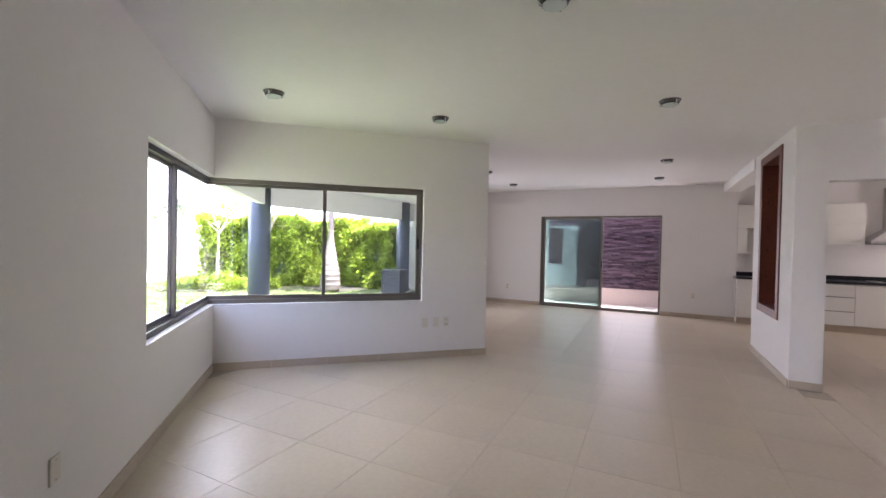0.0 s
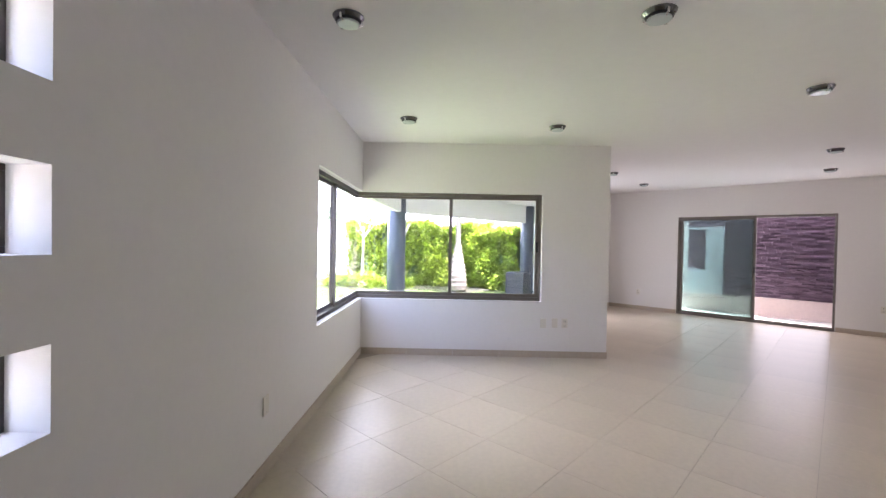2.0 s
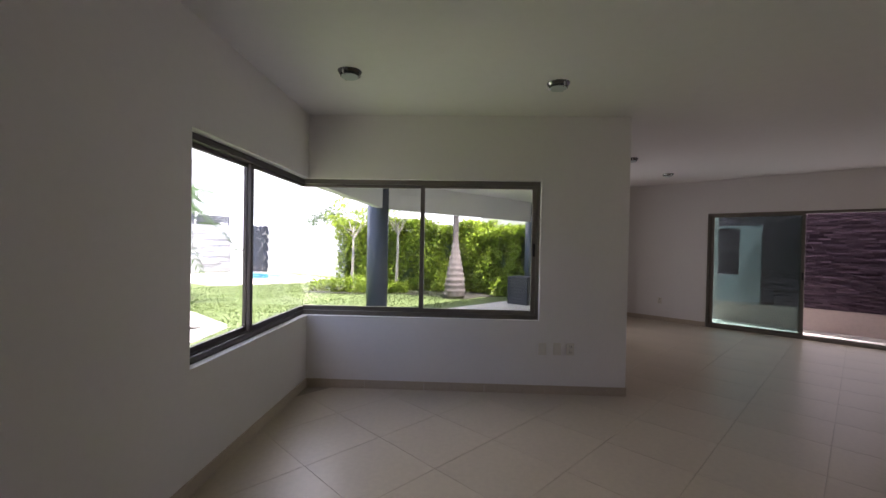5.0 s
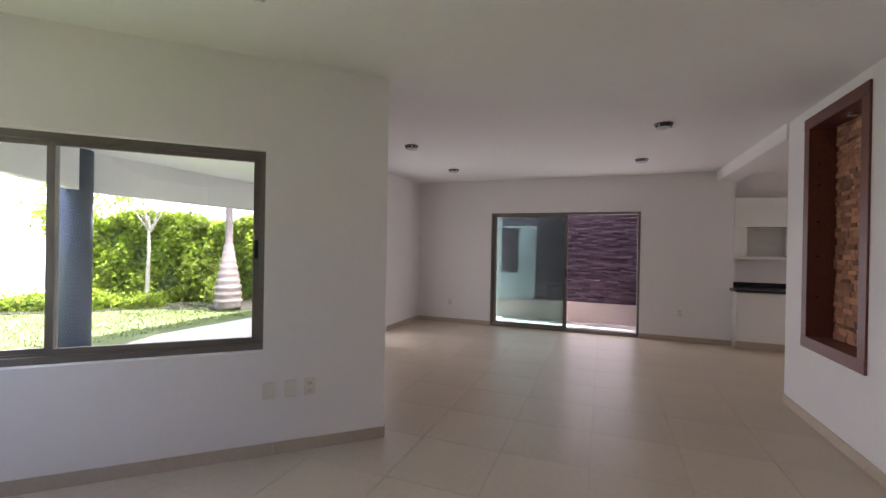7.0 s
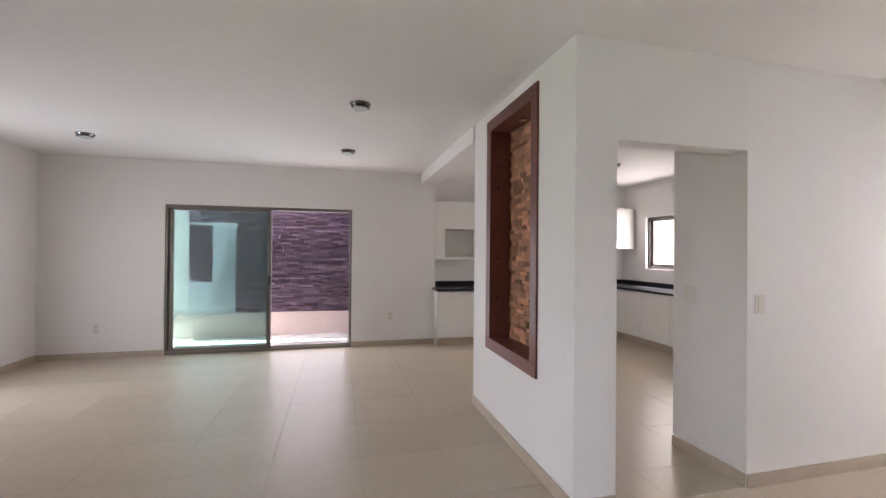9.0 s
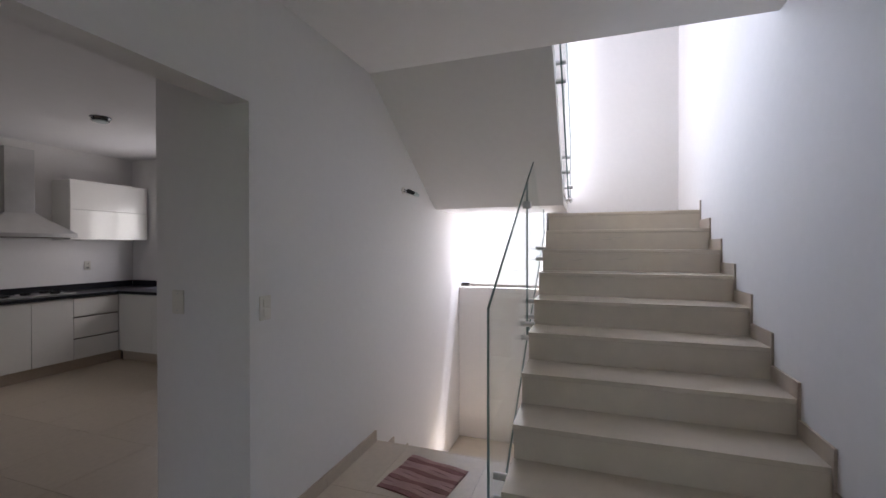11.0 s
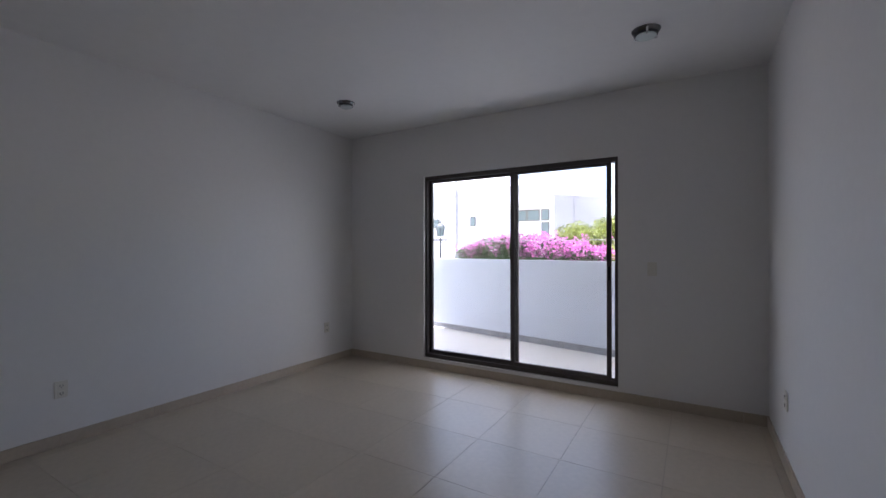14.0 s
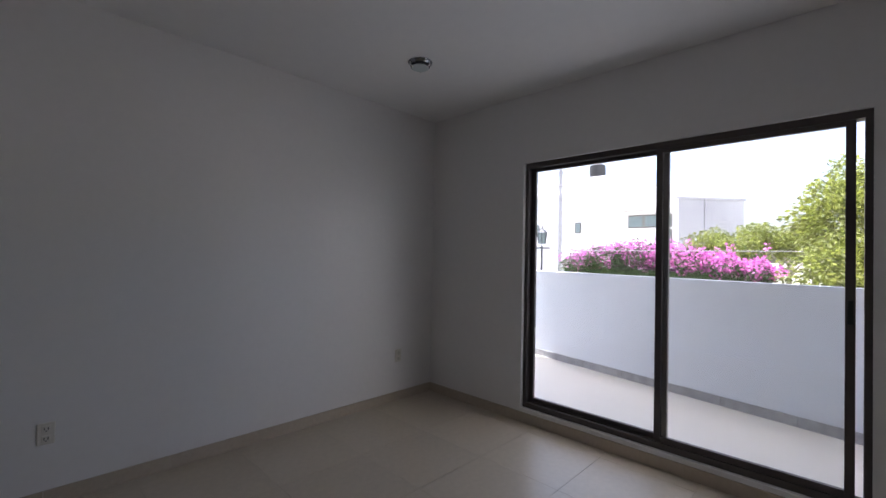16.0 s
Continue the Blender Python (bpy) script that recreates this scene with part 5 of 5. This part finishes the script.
# ---- stair glass ----
def glass_panel(parent, outline, y, thick=0.012):
    """A glass sheet standing in the x-z plane."""
    swap = Matrix(((1, 0, 0, 0), (0, 0, 1, y), (0, 1, 0, 0), (0, 0, 0, 1)))
    bm = prism(B(), outline, -thick / 2, thick / 2)
    bmesh.ops.transform(bm, matrix=swap, verts=bm.verts)
    bmesh.ops.recalc_face_normals(bm, faces=bm.faces)
    me = mesh_of("glass_panel", bm, RAIL_GLASS)
    me.materials.append(GLASS_EDGE)
    for p in me.polygons:
        if abs(p.normal.y) < 0.5:
            p.material_index = 1
    ob = new("glass_panel", me)
    ob.parent = parent
    ob.visible_shadow = False
    return ob


def pin(parent, x, y0, y1, z):
    return part("standoff_pin", rod(B(), (x, y0, z), (x, y1, z), 0.019, 16), STEEL, parent)


rail = thing("glass_balustrade", "frameless glass stair balustrade on steel pins", "balustrade")
glass_panel(rail, [(3.16, 0.02), (3.36, 0.02), (4.485, 0.76), (4.485, 1.955), (3.16, 1.184)], 3.77)
glass_panel(rail, [(4.50, 0.77), (5.55, 1.40), (5.86, 1.60), (5.80, 1.87), (5.14, 2.32), (4.50, 1.965)], 3.77)
for x, z in ((3.42, 0.28), (3.42, 0.16), (4.38, 0.90), (4.38, 0.80), (4.60, 1.04), (4.60, 0.92), (5.35, 1.45), (5.35, 1.35)):
    pin(rail, x, SY1 - 0.01, 3.80, z)
for x, z in ((5.21, 2.22), (5.68, 1.93), (4.493, 1.78)):
    part("glass_clamp", box(B(), x - 0.025, x + 0.025, 3.74, 3.80, z - 0.03, z + 0.03, bevel=0.006), STEEL, rail)
rail2 = thing("glass_balustrade", "frameless glass balustrade along the upper flight", "balustrade")
glass_panel(rail2, [(4.0, 2.82), (5.42, 1.93), (5.95, 1.93), (5.95, 2.64), (4.0, 3.87)], 3.505)
for x in (4.35, 5.15):
    zz = 1.98 + (5.42 - x) * 0.63
    for dz in (0.0, 0.13):
        pin(rail2, x, 3.48, SYU + 0.01, zz + dz - 0.02)
for z in (1.95, 2.08):
    pin(rail2, 5.80, 3.48, SYU + 0.01, z)

# mat on the floor
mat_thing = thing("floor_mat", "small pink and red striped cloth mat on the tiles", "mat", pose(3.736, 4.315, 0.0, 0, 0, -9))
MAT_A = material("rose_woven_cloth", (0.50, 0.31, 0.28), 0.95, vary=0.15, grain=40, bump=0.6, bump_scale=300)
MAT_B = material("dark_red_woven_cloth", (0.30, 0.145, 0.135), 0.95, vary=0.15, grain=40, bump=0.6, bump_scale=300)
for k in range(11):
    x0 = -0.21 + k * 0.038
    bm = B()
    box(bm, x0, x0 + 0.037, -0.215, 0.215, 0.001, 0.008)
    bmesh.ops.subdivide_edges(bm, edges=[e for e in bm.edges if abs(e.verts[0].co.y - e.verts[1].co.y) > 0.1], cuts=8)
    for v in bm.verts:
        v.co.z += 0.004 * math.sin(v.co.y * 22 + k) * (1 if v.co.z > 0.004 else 0) + (0.002 if v.co.z > 0.004 else 0)
        v.co.x += 0.006 * math.sin(v.co.y * 9)
    part("stripe", bm, MAT_A if k % 3 else MAT_B, mat_thing)

# ---- bedroom door ----
frame_ob = thing("door_frame", "aged cream wooden door frame", "door frame", kind="structure")
DX0, DX1 = 2.04, 2.825
for nm, a in (("jamb", (DX1 - 0.024, DX1 - 0.001, 2.235, 2.365, 0, 2.10)), ("jamb", (DX0 + 0.001, DX0 + 0.03, 2.235, 2.365, 0, 2.10)), ("head", (DX0 + 0.03, DX1 - 0.03, 2.235, 2.365, 2.10, 2.129))):
    part(nm, box(B(), *a), WOOD_CREAM, frame_ob)
for nm, a in (("architrave", (DX1 - 0.025, DX1 + 0.035, 2.362, 2.376, 0, 2.16)), ("architrave", (1.991, DX0 + 0.025, 2.362, 2.376, 0, 2.16)), ("architrave", (DX0 + 0.025, DX1 - 0.025, 2.362, 2.376, 2.105, 2.16)),
              ("door_stop", (DX1 - 0.034, DX1 - 0.024, 2.236, 2.272, 0, 2.085)), ("door_stop", (DX0 + 0.03, DX0 + 0.045, 2.30, 2.345, 0, 2.085))):
    part(nm, box(B(), *a, bevel=0.003), WOOD_CREAM, frame_ob)
part("strike_plate", box(B(), DX1 - 0.038, DX1 - 0.033, 2.247, 2.260, 1.04, 1.095), GASKET, frame_ob)
leaf = thing("door", "cream wooden bedroom door standing open", "door", pose(DX0 + 0.04, 2.225, 0, 0, 0, -73), kind="structure")
part("panel", box(B(), 0.0, 0.74, -0.02, 0.02, 0.008, 2.09, bevel=0.003), WOOD_CREAM, leaf)
for s in (-1, 1):
    knob = part("handle", cyl(B(), 0.68, 0, 0, 0.012, 0.028, n=20, m=pose(0, 0.02 * s, 1.04, -90 * s, 0, 0)), STEEL, leaf)
    part("lever", rod(rod(B(), (0.68, 0.025 * s, 1.04), (0.68, 0.065 * s, 1.04), 0.009, 10), (0.685, 0.062 * s, 1.04), (0.57, 0.062 * s, 1.04), 0.009, 10), GASKET, knob)

# ---- floor tiles ----
def lay_tiles(parent, origin, pitch, x_span, y_span, keep, most=300):
    """Square tiles with a thin joint; a whole tile is a piece of its own, the rest are joined."""
    g = 0.0013
    shape = box(B(), -pitch / 2 + g, pitch / 2 - g, -pitch / 2 + g, pitch / 2 - g, -0.004, 0.0)
    me = mesh_of("tile", shape, TILE)
    rest, count = B(), 0
    i0, i1 = math.floor((x_span[0] - origin[0]) / pitch), math.ceil((x_span[1] - origin[0]) / pitch)
    j0, j1 = math.floor((y_span[0] - origin[1]) / pitch), math.ceil((y_span[1] - origin[1]) / pitch)
    for i in range(i0, i1):
        for j in range(j0, j1):
            x0, y0 = origin[0] + i * pitch, origin[1] + j * pitch
            cx, cy = x0 + pitch / 2, y0 + pitch / 2
            if not keep(cx, cy):
                continue
            a, b, c, d = max(x0, x_span[0]), min(x0 + pitch, x_span[1]), max(y0, y_span[0]), min(y0 + pitch, y_span[1])
            if b - a < 0.02 or d - c < 0.02:
                continue
            whole = b - a > pitch - 0.001 and d - c > pitch - 0.001
            if whole and count < most:
                o = new("tile", me)
                o.parent = parent
                o.location = (cx, cy, 0)
                count += 1
            else:
                box(rest, a + g, b - g, c + g, d - g, -0.004, 0.0)
    if len(rest.verts):
        tagged(part("tiles", rest, TILE, parent), kind="stuff")
    else:
        rest.free()


living_floor = bpy.data.objects["floor"]


def in_living(x, y):
    local = DIAG.inverted() @ Vector((x, y, 0))
    if y > 4.86 and x > 1.75:
        return False
    west = x > -3.9 and not (local.y > 0.35 and (x + 1.6) * 0.69 + (y - 4.46) * 0.724 < -0.35)
    return west and local.x > -0.4 and y > -2.8


lay_tiles(living_floor, (-1.93, 0.968), 0.603, (-4.6, 1.93), (-2.75, 9.37), in_living)
lay_tiles(living_floor, (-1.93, 0.968), 0.603, (1.93, 4.12), (2.36, 4.86), lambda x, y: True, 40)
lay_tiles(living_floor, (-1.93, 0.968), 0.603, (1.688, 5.66), (4.86, 9.72), lambda x, y: True, 0)
lay_tiles(bedroom_slab, (3.91, -1.18), 0.60, (2.0, 6.45), (-1.95, 2.36), lambda x, y: True, 60)
